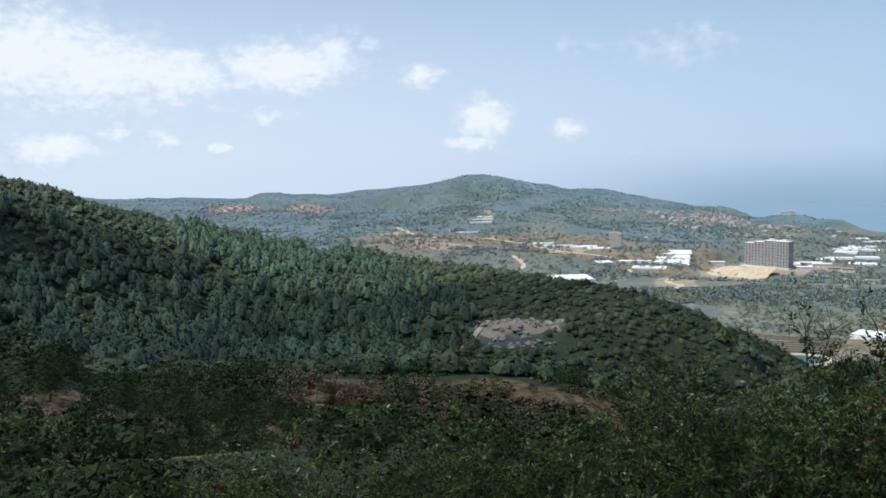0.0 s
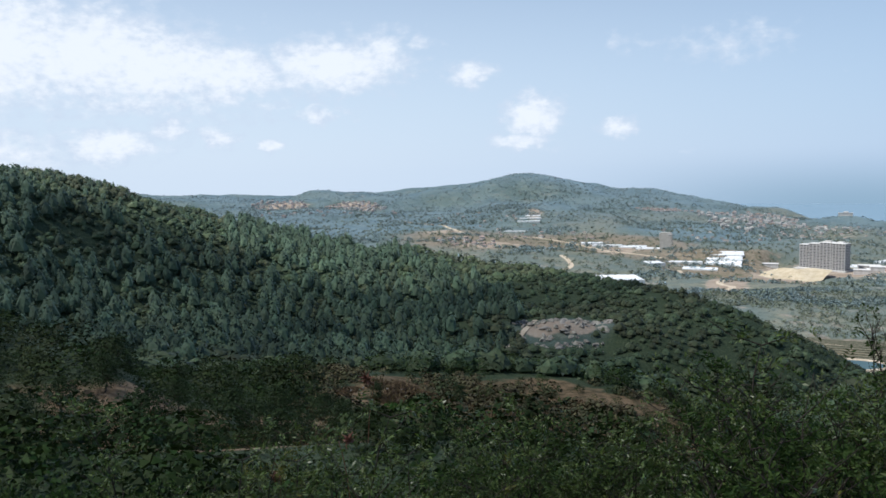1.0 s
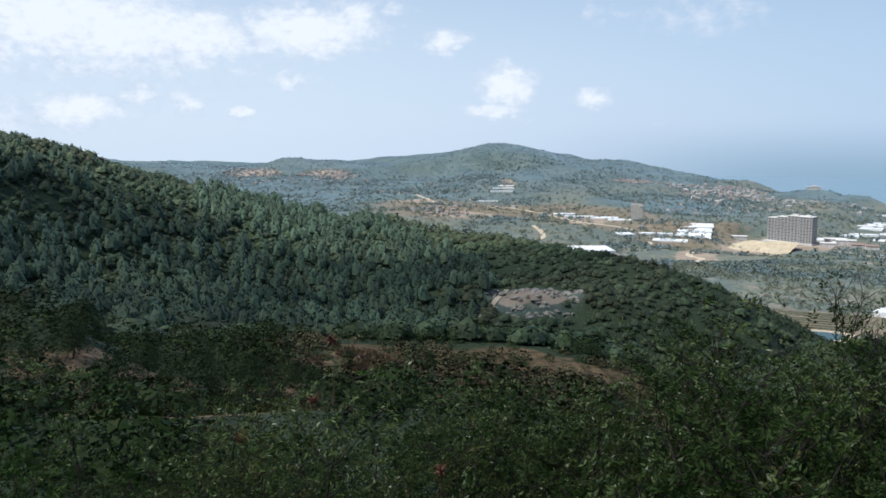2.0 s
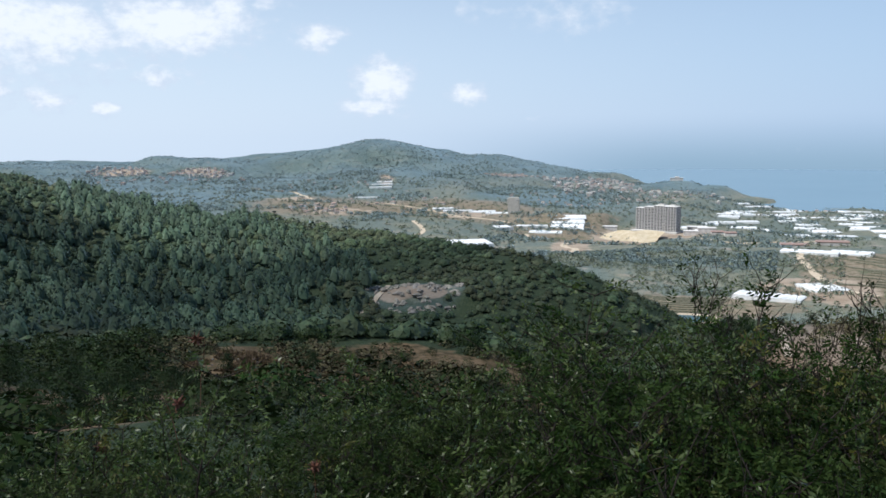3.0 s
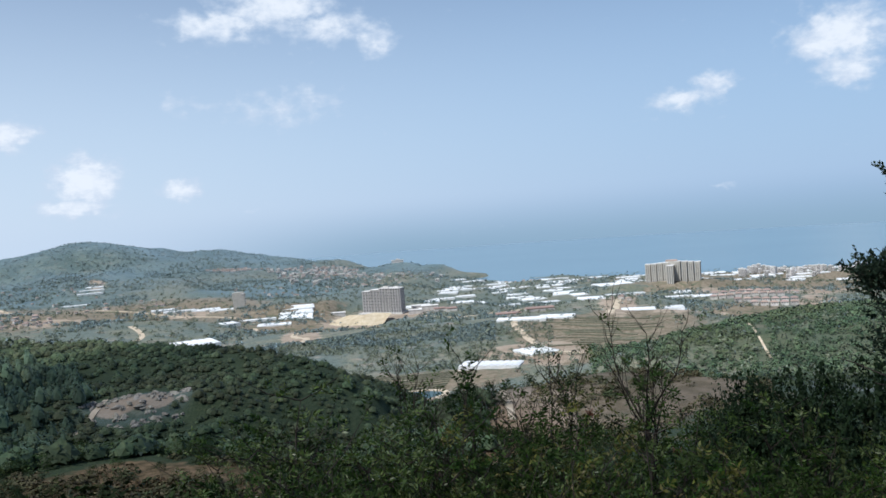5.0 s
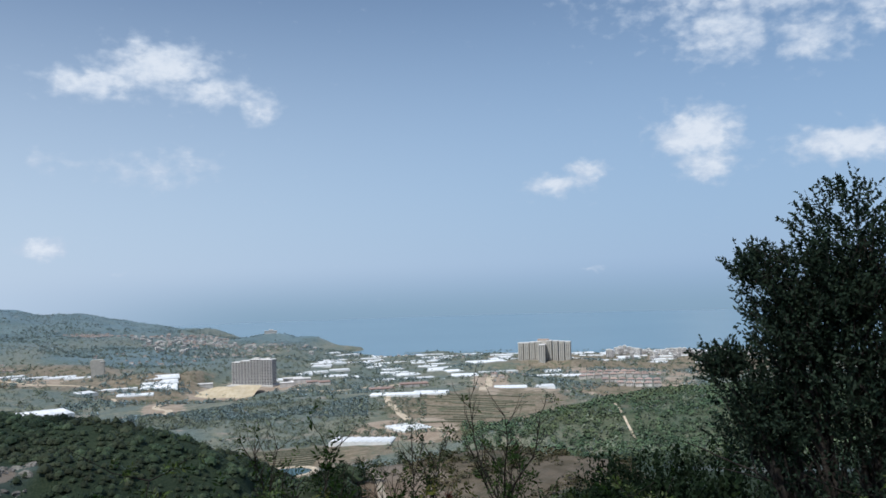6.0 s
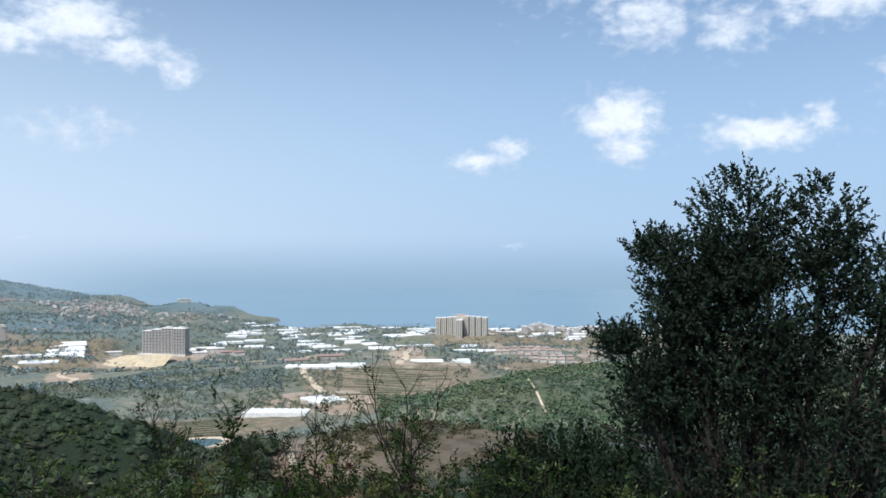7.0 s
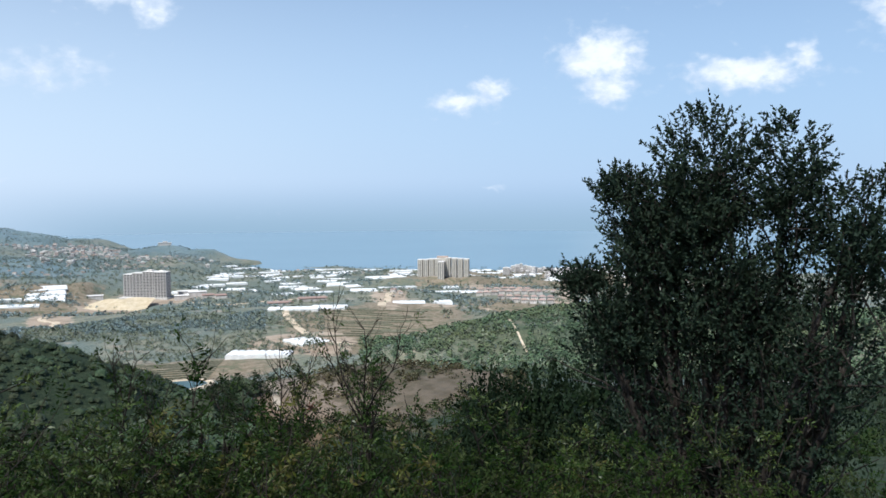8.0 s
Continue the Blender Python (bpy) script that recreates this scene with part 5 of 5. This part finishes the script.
class Plant:
    """Collects tubes of wood and leaf quads."""

    def __init__(self, seed):
        self.g = np.random.default_rng(seed)
        self.v, self.f, self.n, self.leaves = [], [], 0, []

    def tube(self, pts, r0, r1, sides=5):
        pts = np.asarray(pts, float)
        k = len(pts)
        t = np.gradient(pts, axis=0)
        t /= np.linalg.norm(t, axis=1, keepdims=True) + 1e-9
        a = np.cross(t, (0.31, 0.17, 0.93))
        a /= np.linalg.norm(a, axis=1, keepdims=True) + 1e-9
        b = np.cross(t, a)
        ang = np.arange(sides) * 2 * np.pi / sides
        rad = np.linspace(r0, r1, k)[:, None, None]
        ring = pts[:, None] + rad * (np.cos(ang)[None, :, None] * a[:, None] + np.sin(ang)[None, :, None] * b[:, None])
        self.v.append(ring.reshape(-1, 3))
        i, j = np.meshgrid(np.arange(sides), np.arange(k - 1))
        q = self.n + j * sides + i
        w = self.n + j * sides + (i + 1) % sides
        self.f.append(np.stack([q, w, w + sides, q + sides], -1).reshape(-1, 4))
        self.n += k * sides

    def bent(self, p, d, length, steps, wander, lift=0.0):
        """A wandering line from p along d."""
        p, d = np.array(p, float), np.array(d, float)
        pts = [p.copy()]
        for _ in range(steps):
            d = d + self.g.normal(0, wander, 3) + (0, 0, lift)
            d /= np.linalg.norm(d)
            p = p + d * length / steps
            pts.append(p.copy())
        return np.array(pts), d

    def leaf(self, base, way, length, width):
        """Arrays of leaves: a pointed oval from base along way."""
        way = way / (np.linalg.norm(way, axis=1, keepdims=True) + 1e-9)
        side = np.cross(way, self.g.normal(size=way.shape))
        side /= np.linalg.norm(side, axis=1, keepdims=True) + 1e-9
        up = np.cross(side, way)
        mid = base + way * length * 0.45 - up * length * 0.10
        tip = base + way * length + up * length * 0.05
        self.leaves.append(np.stack([base, mid + side * width, tip, mid - side * width], 1))

    def compound(self, p, d, length, size):
        """A feathered leaf of three pairs and a tip."""
        side = np.cross(d, self.g.normal(size=3))
        side /= np.linalg.norm(side) + 1e-9
        s = np.array([0.3, 0.3, 0.55, 0.55, 0.8, 0.8, 1.0])
        sg = np.array([1, -1, 1, -1, 1, -1, 0.0])[:, None]
        base = p + d * (s * length)[:, None] + np.array((0, 0, -0.25)) * (s ** 2 * length)[:, None]
        way = d * 0.55 + sg * side + self.g.normal(0, 0.15, (7, 3)) + np.array((0, 0, -0.2))
        self.leaf(base, way, size * self.g.uniform(0.75, 1.25, (7, 1)), size * 0.19)

    def meshes(self, wood_name="branchwork", leaf_name="foliage", wood=TWIG, leaf=SHRUB_LEAF):
        a = mesh_of(wood_name, np.concatenate(self.v), np.concatenate(self.f), wood, True)
        lv = np.concatenate(self.leaves).reshape(-1, 3)
        return a, mesh_of(leaf_name, lv, np.arange(len(lv)).reshape(-1, 4), leaf)


def shrub(seed, height, stems, fill, label, leaf=SHRUB_LEAF, lean=0.35, bare=0.0, size=0.064):
    """A many-stemmed shrub. fill: feathered leaves to a twig; bare: the share of leafless twig ends."""
    p = Plant(seed)
    g = p.g
    for _ in range(stems):
        a = g.uniform(0, math.tau)
        d = np.array((math.cos(a) * lean, math.sin(a) * lean, 1.0)) * g.uniform(0.8, 1.1)
        base = np.array((math.cos(a), math.sin(a), 0)) * g.uniform(0.02, 0.25) + (0, 0, -0.3)
        tall = height * g.uniform(0.7, 1.0) + 0.3
        line, _ = p.bent(base, d / np.linalg.norm(d), tall, 12, 0.10, 0.03)
        p.tube(line, 0.006 + 0.006 * tall, 0.003, 4)
        for k in range(3, 13):
            for _ in range(2 if k > 5 else 1):
                q = line[k]
                a2 = g.uniform(0, math.tau)
                d2 = np.array((math.cos(a2), math.sin(a2), g.uniform(0.3, 1.1)))
                ln = tall * g.uniform(0.10, 0.24)
                twig, dd = p.bent(q, d2 / np.linalg.norm(d2), ln, 5, 0.18, 0.06)
                p.tube(twig[[0, 2, 5]], 0.006, 0.002, 3)
                if g.random() < bare:
                    continue
                for _ in range(fill):
                    s = g.integers(1, 6)
                    w = g.normal(0, 0.7, 3) + (0, 0, 0.35) + dd * 0.5
                    p.compound(twig[s], w / np.linalg.norm(w), size * 2.4, size)
    wood, leaves = p.meshes(leaf=leaf)
    t = empty("shrub", label, "shrub", "shrubs on the near slope")
    part("branchwork", wood, TWIG, t)
    part("foliage", leaves, leaf, t)
    return t


def sapling(seed, leafy_share, limbs, spread):
    """A twiggy young tree, 4.2 m tall: a slim stem, then a fan of limbs that curve upward and fork into fine twigs, partly bare."""
    p = Plant(seed)
    g = p.g
    woods = []

    def spray(q, d, n):
        for _ in range(n):
            w = d * 0.6 + g.normal(0, 0.6, 3) + (0, 0, -0.15)
            p.compound(q, w / np.linalg.norm(w), 0.13, 0.058)

    stem = Plant(seed + 1)
    line, _ = p.bent((0, 0, -0.3), (0.05, 0.02, 1.0), 3.1, 10, 0.05, 0.04)
    line[:, :2] -= np.linspace(0, 1, len(line))[:, None] * line[-1, :2]
    stem.tube(line, 0.030, 0.017, 7)
    woods.append(stem)
    for k in range(limbs):
        limb = Plant(seed + 10 + k)
        a = k * math.tau / limbs + g.uniform(-0.5, 0.5)
        q = line[int(g.integers(7, 11))]
        out = spread * g.uniform(0.6, 1.3)
        d = np.array((math.cos(a) * out, math.sin(a) * out, 1.0))
        ln = g.uniform(0.85, 1.35)
        arm, _ = p.bent(q, d / np.linalg.norm(d), ln, 10, 0.10, 0.07)
        limb.tube(arm, 0.013, 0.0032, 5)
        full = g.random() < leafy_share
        for i in range(3, 11):
            for _ in range(1 if i < 6 else 2):
                a2 = g.uniform(0, math.tau)
                e = (arm[i] - arm[i - 1]) / (ln / 10) + np.array((math.cos(a2), math.sin(a2), g.uniform(0, 0.5))) * 0.9
                twig, f = p.bent(arm[i], e / np.linalg.norm(e), ln * g.uniform(0.14, 0.36), 6, 0.16, 0.10)
                limb.tube(twig, 0.0048, 0.0018, 4)
                if g.random() < 0.5:
                    e2 = f + g.normal(0, 0.6, 3)
                    fine, _ = p.bent(twig[3], e2 / np.linalg.norm(e2), ln * g.uniform(0.08, 0.16), 4, 0.15, 0.08)
                    limb.tube(fine, 0.003, 0.0014, 3)
                if full and i < 10 and g.random() < 0.75:
                    spray(twig[int(g.integers(2, 7))], f, 3)
                elif g.random() < 0.08:
                    spray(twig[-1], f, 2)
        woods.append(limb)
    leaves = np.concatenate(p.leaves).reshape(-1, 3)
    leaves = mesh_of("foliage", leaves, np.arange(len(leaves)).reshape(-1, 4), SHRUB_LEAF)
    t = empty("sapling", "twiggy half-bare sapling standing above the green shrubs", "sapling", "saplings on the near slope")
    for k, q in enumerate(woods):
        me = mesh_of("limb" if k else "stem", np.concatenate(q.v), np.concatenate(q.f), TWIG, True)
        ob = part("limb" if k else "stem", me, TWIG, t)
        tagged(ob, "dark bare forking twigs" if k else "slim dark crooked stem", kind="stuff" if k else "")
    part("foliage", leaves, SHRUB_LEAF, t)
    return t, max(float(v[:, 2].max()) for q in woods for v in q.v)


def make_shrubs():
    full = [shrub(s, 2.2, 9, 7, "bushy green shrub with feathered leaves on the slope", size=0.046) for s in (1, 2, 3)]
    airy = [shrub(s, 2.4, 6, 5, "airy green shrub with feathered leaves and thin stems", bare=0.2, size=0.046) for s in (11, 12)]
    pale = [shrub(21, 2.3, 6, 6, "shrub with young light green feathered leaves", BRIGHT_LEAF, size=0.044)]
    bare, tops = zip(*[sapling(31, 0.6, 8, 0.55), sapling(52, 0.2, 4, 0.25), sapling(63, 0.4, 5, 0.35)])
    slim = [shrub(41, 2.5, 1, 5, "slim upright sapling with a leafy tip", BRIGHT_LEAF, lean=0.05, size=0.05),
            shrub(45, 2.3, 2, 4, "thin shrub with yellowing leaf tips", PALE_LEAF, lean=0.12, size=0.05)]
    kinds = full + airy + pale + list(bare) + slim
    g = np.random.default_rng(77)
    sites = []

    def stand(k, b, r, h, base):
        p = at(b, r)
        s = h / base
        lean = 0 if 5 < k < 9 else 5
        sites.append((k, pose(p.x, p.y, p.z, g.uniform(-lean, lean), g.uniform(-lean, lean), g.uniform(0, 360)) @ Matrix.Diagonal((s, s, s, 1))))

    for b in np.arange(36, -72, -3.3):
        for r0, lower in ((7.6, 0.0), (6.0, 2.5), (4.9, 5.5)):
            top = float(np.interp(-b, [-5, 6, 12, 18, 21, 25, 34], [-19.8, -18.3, -16.4, -13.2, -13.0, -14.0, -14.3]))
            r = r0 + g.uniform(-0.5, 0.5)
            q = b + g.uniform(-1.6, 1.6)
            h = 210 - r * math.tan(radians(-top + lower + g.uniform(-1.2, 2.2))) - at(q, r).z
            if h < 0.5 or (lower > 5 and b < -34):
                continue
            young = 0.34 if -18 < b < 8 else 0.07
            k = int(g.choice([0, 1, 2, 3, 4, 5], p=[0.3 - young / 2, 0.2, 0.2 - young / 2, 0.15, 0.15, young]))
            stand(k, q, r, h * 0.96, 2.2)
    for b, r, top, k in [(-37.9, 7.9, 209.25, 6), (-22.1, 8.7, 208.74, 8), (-26.3, 10.4, 208.45, 7), (-32.2, 9.9, 208.50, 8), (-24.0, 9.4, 208.2, 7), (-29.0, 9.8, 208.1, 8),
                         (-20.0, 8.7, 208.45, 3), (-18.3, 9.0, 208.0, 4), (-34.5, 9.0, 207.9, 4), (-41.0, 8.6, 208.3, 3),
                         (-27.3, 6.4, 208.35, 5), (-33.0, 6.6, 208.15, 5), (-16.5, 6.8, 208.0, 5)]:
        stand(k, b, r, top - at(b, r).z, tops[k - 6] if k > 5 else 2.4)
    for b, r, h in [(-34.6, 6.6, 2.6), (-36.4, 6.4, 2.5), (-31.2, 6.8, 2.5), (-40.0, 6.2, 2.3), (-43.5, 6.6, 2.4), (-25.0, 6.6, 2.3), (10.5, 6.2, 2.0), (19.0, 6.4, 1.7)]:
        stand(10, b, r, h, 2.3)
    for b, r, h in [(-13.1, 9.0, 3.6), (11.6, 6.3, 2.55), (29.5, 6.8, 2.3), (2.4, 6.8, 2.3), (17.5, 6.8, 1.65), (-4.5, 7.0, 2.0), (-46, 8.0, 2.6)] + [(float(g.uniform(-52, -8)), float(g.uniform(6.6, 8.4)), float(g.uniform(2.0, 2.7))) for _ in range(14)] + [(float(g.uniform(-6, 26)), float(g.uniform(6.0, 7.2)), float(g.uniform(1.5, 2.3))) for _ in range(16)]:
        stand(9, b, r, h, 2.5)
    used = set()
    for k, m in sites:
        if k in used:
            copy = kinds[k].copy()
            scene.collection.objects.link(copy)
            copy.matrix_basis = m
            for c in kinds[k].children:
                d = c.copy()
                scene.collection.objects.link(d)
                d.parent = copy
        else:
            kinds[k].matrix_basis = m
            used.add(k)
    # red galls and young red leaves on a few tips
    for x, y, z in [(-1.38, 6.03, 207.97), (-2.07, 6.44, 207.51), (-0.41, 5.79, 207.55), (-1.26, 6.18, 208.40), (5.3, 6.4, 207.6), (3.9, 6.3, 207.4), (4.6, 6.75, 208.0)]:
        p = Plant(int(abs(x * 100) + 5))
        for _ in range(9):
            line, _ = p.bent((0, 0, 0), p.g.normal(0, 1, 3) * (1, 1, 0.6) + (0, 0, 0.8), 0.07, 3, 0.25)
            p.tube(line, 0.006, 0.003, 5)
        line, _ = p.bent((0, 0, -0.5), (0, 0, 1), 0.5, 5, 0.05)
        p.tube(line, 0.003, 0.003, 4)
        p.leaf(np.zeros((26, 3)), p.g.normal(0, 1, (26, 3)), 0.05, 0.012)
        s = empty("red_shoot", "young shoot with red galls above the green shrubs", "shoot", "red shoots")
        s.location = (x, y, z)
        a, b = p.meshes("shoot", "young_foliage", GALL, GALL)
        part("shoot", a, GALL, s), part("young_foliage", b, GALL, s)


make_shrubs()


# ---------------------------------------------------------------- the big evergreen oak
def make_oak():
    lobes = [  # centre, half width, half height
        ((7.92, 4.78, 209.95), 0.50, 0.78), ((8.04, 3.98, 209.90), 0.34, 0.70), ((7.45, 5.42, 209.92), 0.24, 0.24), ((7.92, 4.50, 208.85), 1.10, 0.95),
        ((7.58, 5.18, 209.35), 0.36, 0.50), ((7.72, 4.95, 209.55), 0.55, 0.55), ((7.36, 5.32, 208.55), 0.48, 0.70), ((7.14, 5.66, 209.02), 0.15, 0.18), ((8.08, 3.26, 209.45), 0.42, 0.62), ((7.70, 4.50, 207.60), 1.25, 0.80), ((7.85, 3.40, 208.40), 0.80, 0.95),
    ]
    p = Plant(301)
    g = p.g
    side, deep = np.array((0.53, -0.85, 0)), np.array((0.85, 0.53, 0))
    root = np.array((7.75, 4.35, float(ground_at(7.75, 4.35)) - 0.3))
    tips = []
    for (c, w, h) in lobes:
        c = np.array(c)
        mid = root * 0.45 + c * 0.55 + g.normal(0, 0.12, 3)
        for _ in range(1 if w < 0.4 else 2):
            end = c + side * g.uniform(-0.3, 0.3) * w + np.array((0, 0, g.uniform(0, 0.5) * h))
            t = np.linspace(0, 1, 14)[:, None]
            line = root * (1 - t) ** 2 + 2 * (mid + g.normal(0, 0.15, 3)) * t * (1 - t) + end * t ** 2
            line[1:-1] += np.cumsum(g.normal(0, 0.02, (12, 3)), 0)
            p.tube(line, 0.075, 0.012, 7)
            for k in range(5, 14):
                for _ in range(3):
                    q = c + (side * g.normal(0, 0.5) * w + deep * g.normal(0, 0.4) * min(w + 0.3, 1.1) + np.array((0, 0, g.normal(0, 0.5) * h)))
                    d = q - line[k]
                    ln = np.linalg.norm(d)
                    sub, _ = p.bent(line[k], d / (ln + 1e-6), min(ln, 1.0), 6, 0.14, 0.04)
                    p.tube(sub, 0.014, 0.004, 4)
    weight = np.array([w * h + 0.4 * w * w for _, w, h in lobes])
    weight[-2:] *= 0.27
    weight[3] *= 0.7
    for k, (c, w, h) in enumerate(lobes):
        n = int(4500 * weight[k] / weight.sum()) + 60
        v = g.normal(size=(n, 3))
        v /= np.linalg.norm(v, axis=1, keepdims=True)
        rad = g.random(n) ** 0.45 * (0.82 + 0.34 * np.sin(v[:, 0] * 7 + k) * np.cos(v[:, 2] * 8 + 2 * k))
        dw = min(0.6 * w + 0.25, 0.8)
        pos = np.array(c) + rad[:, None] * (v[:, :1] * side * w + v[:, 1:2] * deep * dw + v[:, 2:] * np.array((0, 0, h)))
        d = v[:, :1] * side * 0.7 + v[:, 1:2] * deep * 0.5 + np.array((0, 0, 0.75)) + g.normal(0, 0.35, (n, 3))
        d /= np.linalg.norm(d, axis=1, keepdims=True)
        ok = pos[:, 2] > ground_at(pos[:, 0], pos[:, 1]) + 0.2
        for q, e in zip(pos[ok], d[ok]):
            ln = g.uniform(0.16, 0.30)
            m = 13
            if g.random() < 0.35:
                p.tube(np.array([q, q + e * ln]), 0.003, 0.0015, 3)
            s = np.linspace(0.1, 1.0, m)
            base = q + e * (s * ln)[:, None]
            way = e * 0.8 + g.normal(0, 0.75, (m, 3))
            p.leaf(base, way, 0.048 * g.uniform(0.7, 1.3, (m, 1)), 0.0125)
    # upright shoots that break the outline
    for (c, w, h) in lobes[:9]:
        for _ in range(int(34 * w / 0.5)):
            u = g.uniform(-1, 1)
            q = np.array(c) + side * u * w * 1.0 + deep * g.normal(0, 0.25) + np.array((0, 0, h * math.sqrt(max(0.05, 1 - u * u)) * g.uniform(0.78, 1.0)))
            e = np.array((0, 0, 1.0)) + side * u * 0.9 + g.normal(0, 0.35, 3)
            e /= np.linalg.norm(e)
            ln = g.uniform(0.10, 0.26)
            line, _ = p.bent(q, e, ln, 4, 0.08, 0.03)
            p.tube(line, 0.004, 0.0015, 3)
            s = np.linspace(0.0, 1.0, 22)
            way = e * 0.6 + g.normal(0, 0.7, (22, 3))
            p.leaf(q + e * (s * ln)[:, None], way, 0.048 * g.uniform(0.7, 1.3, (22, 1)), 0.0125)
    wood, leaves = p.meshes("trunk", "crown", BARK, OAK_LEAF)
    t = empty("oak_tree", "dense dark green evergreen oak standing on the slope", "tree")
    part("trunk", wood, BARK, t, "dark grey branching limbs")
    part("crown", leaves, OAK_LEAF, t, "small glossy dark leaves")


make_oak()


# ---------------------------------------------------------------- trees lower on the slope
def simple_tree(name, label, seed, height, crown, leaf_mat, count, leaf, trunk=0.35):
    p = Plant(seed)
    g = p.g
    limbs = []
    line, d = p.bent((0, 0, -0.4), (0.1, 0.05, 1), height * trunk + 0.4, 6, 0.08)
    p.tube(line, 0.045 * height * 0.6, 0.03 * height * 0.6, 7)
    for _ in range(7):
        a = g.uniform(0, math.tau)
        limb, _ = p.bent(line[-1], np.array((math.cos(a), math.sin(a), 1.1)) / 1.5, height * g.uniform(0.3, 0.5), 7, 0.14, 0.03)
        q = Plant(1)
        q.tube(limb, 0.014 * height, 0.004 * height, 5)
        limbs.append(mesh_of("limb", np.concatenate(q.v), np.concatenate(q.f), BARK, True))
    quads = leafy(count, crown, leaf, seed, 0.75)
    mid = quads.mean(1, keepdims=True)
    turn = np.arctan2(mid[..., 1:2], mid[..., 0:1])
    lump = 1 + 0.20 * np.sin(5 * turn + 9 * mid[..., 2:]) + 0.14 * np.sin(11 * turn - 23 * mid[..., 2:] + seed)
    quads = quads + mid * np.concatenate([lump - 1, lump - 1, 0.45 * (lump - 1)], -1)
    quads = quads * np.array((height * 0.95, height * 0.95, height * (1.05 - trunk * 0.7))) + np.array((0, 0, height * trunk * 0.7))
    p.leaves.append(quads)
    a, b = p.meshes("trunk", "crown", BARK, leaf_mat)
    t = empty(name, label, "tree", name + "s on the slope")
    part("trunk", a, BARK, t), part("crown", b, leaf_mat, t)
    for me in limbs:
        part("limb", me, BARK, t)
    return t


def ragged_shape(h):
    """A broad crown in uneven tiers."""
    return bush_shape(h) * (0.72 + 0.28 * np.sin(h * 17.0 + 1.0) * np.sin(h * 7.3))


def make_slope_trees():
    g = np.random.default_rng(12)
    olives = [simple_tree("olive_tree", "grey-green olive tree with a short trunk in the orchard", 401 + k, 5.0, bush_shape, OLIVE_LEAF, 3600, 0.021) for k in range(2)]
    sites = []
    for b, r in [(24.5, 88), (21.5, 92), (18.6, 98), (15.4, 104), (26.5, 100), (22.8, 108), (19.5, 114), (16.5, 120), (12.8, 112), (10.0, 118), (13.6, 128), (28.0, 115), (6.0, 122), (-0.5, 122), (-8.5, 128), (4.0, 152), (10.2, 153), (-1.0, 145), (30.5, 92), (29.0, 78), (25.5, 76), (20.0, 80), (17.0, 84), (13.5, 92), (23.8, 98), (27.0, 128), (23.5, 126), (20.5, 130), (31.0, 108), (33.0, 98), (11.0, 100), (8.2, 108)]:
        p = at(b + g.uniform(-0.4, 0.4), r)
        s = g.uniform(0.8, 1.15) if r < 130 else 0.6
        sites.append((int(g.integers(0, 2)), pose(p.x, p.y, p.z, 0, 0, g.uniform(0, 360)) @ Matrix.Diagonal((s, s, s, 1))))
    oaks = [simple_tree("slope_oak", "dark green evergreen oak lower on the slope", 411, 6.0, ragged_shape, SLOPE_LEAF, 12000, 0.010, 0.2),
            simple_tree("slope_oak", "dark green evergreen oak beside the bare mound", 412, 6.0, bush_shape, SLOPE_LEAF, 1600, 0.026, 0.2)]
    far = []
    for b, r, top in [(-42.6, 27, -12.7), (-43.6, 23, -11.4), (-45.2, 25, -11.8), (-46.6, 22, -11.3), (-48.4, 22, -10.9), (-51.0, 20, -10.6), (-55.0, 19, -10), (-62, 20, -9), (-26.4, 252, -11.6), (-25.2, 246, -11.8), (-24.2, 240, -11.9), (-23.4, 236, -12.2), (-27.3, 250, -11.9), (-24.8, 225, -12.6), (-29.2, 288, -11.4)]:
        p = at(b, r)
        s = (210 - r * math.tan(radians(-top)) - p.z) / 7.0
        far.append((int(r > 100), pose(p.x, p.y, p.z, 0, 0, g.uniform(0, 360)) @ Matrix.Diagonal((s * 0.85, s * 0.85, s, 1) if r > 100 else (s * 0.70, s * 0.70, s, 1))))
    for kinds, rows in ((olives, sites), (oaks, far)):
        used = set()
        for k, m in rows:
            if k in used:
                copy = kinds[k].copy()
                scene.collection.objects.link(copy)
                copy.matrix_basis = m
                for c in kinds[k].children:
                    d = c.copy()
                    scene.collection.objects.link(d)
                    d.parent = copy
            else:
                kinds[k].matrix_basis = m
                used.add(k)


make_slope_trees()
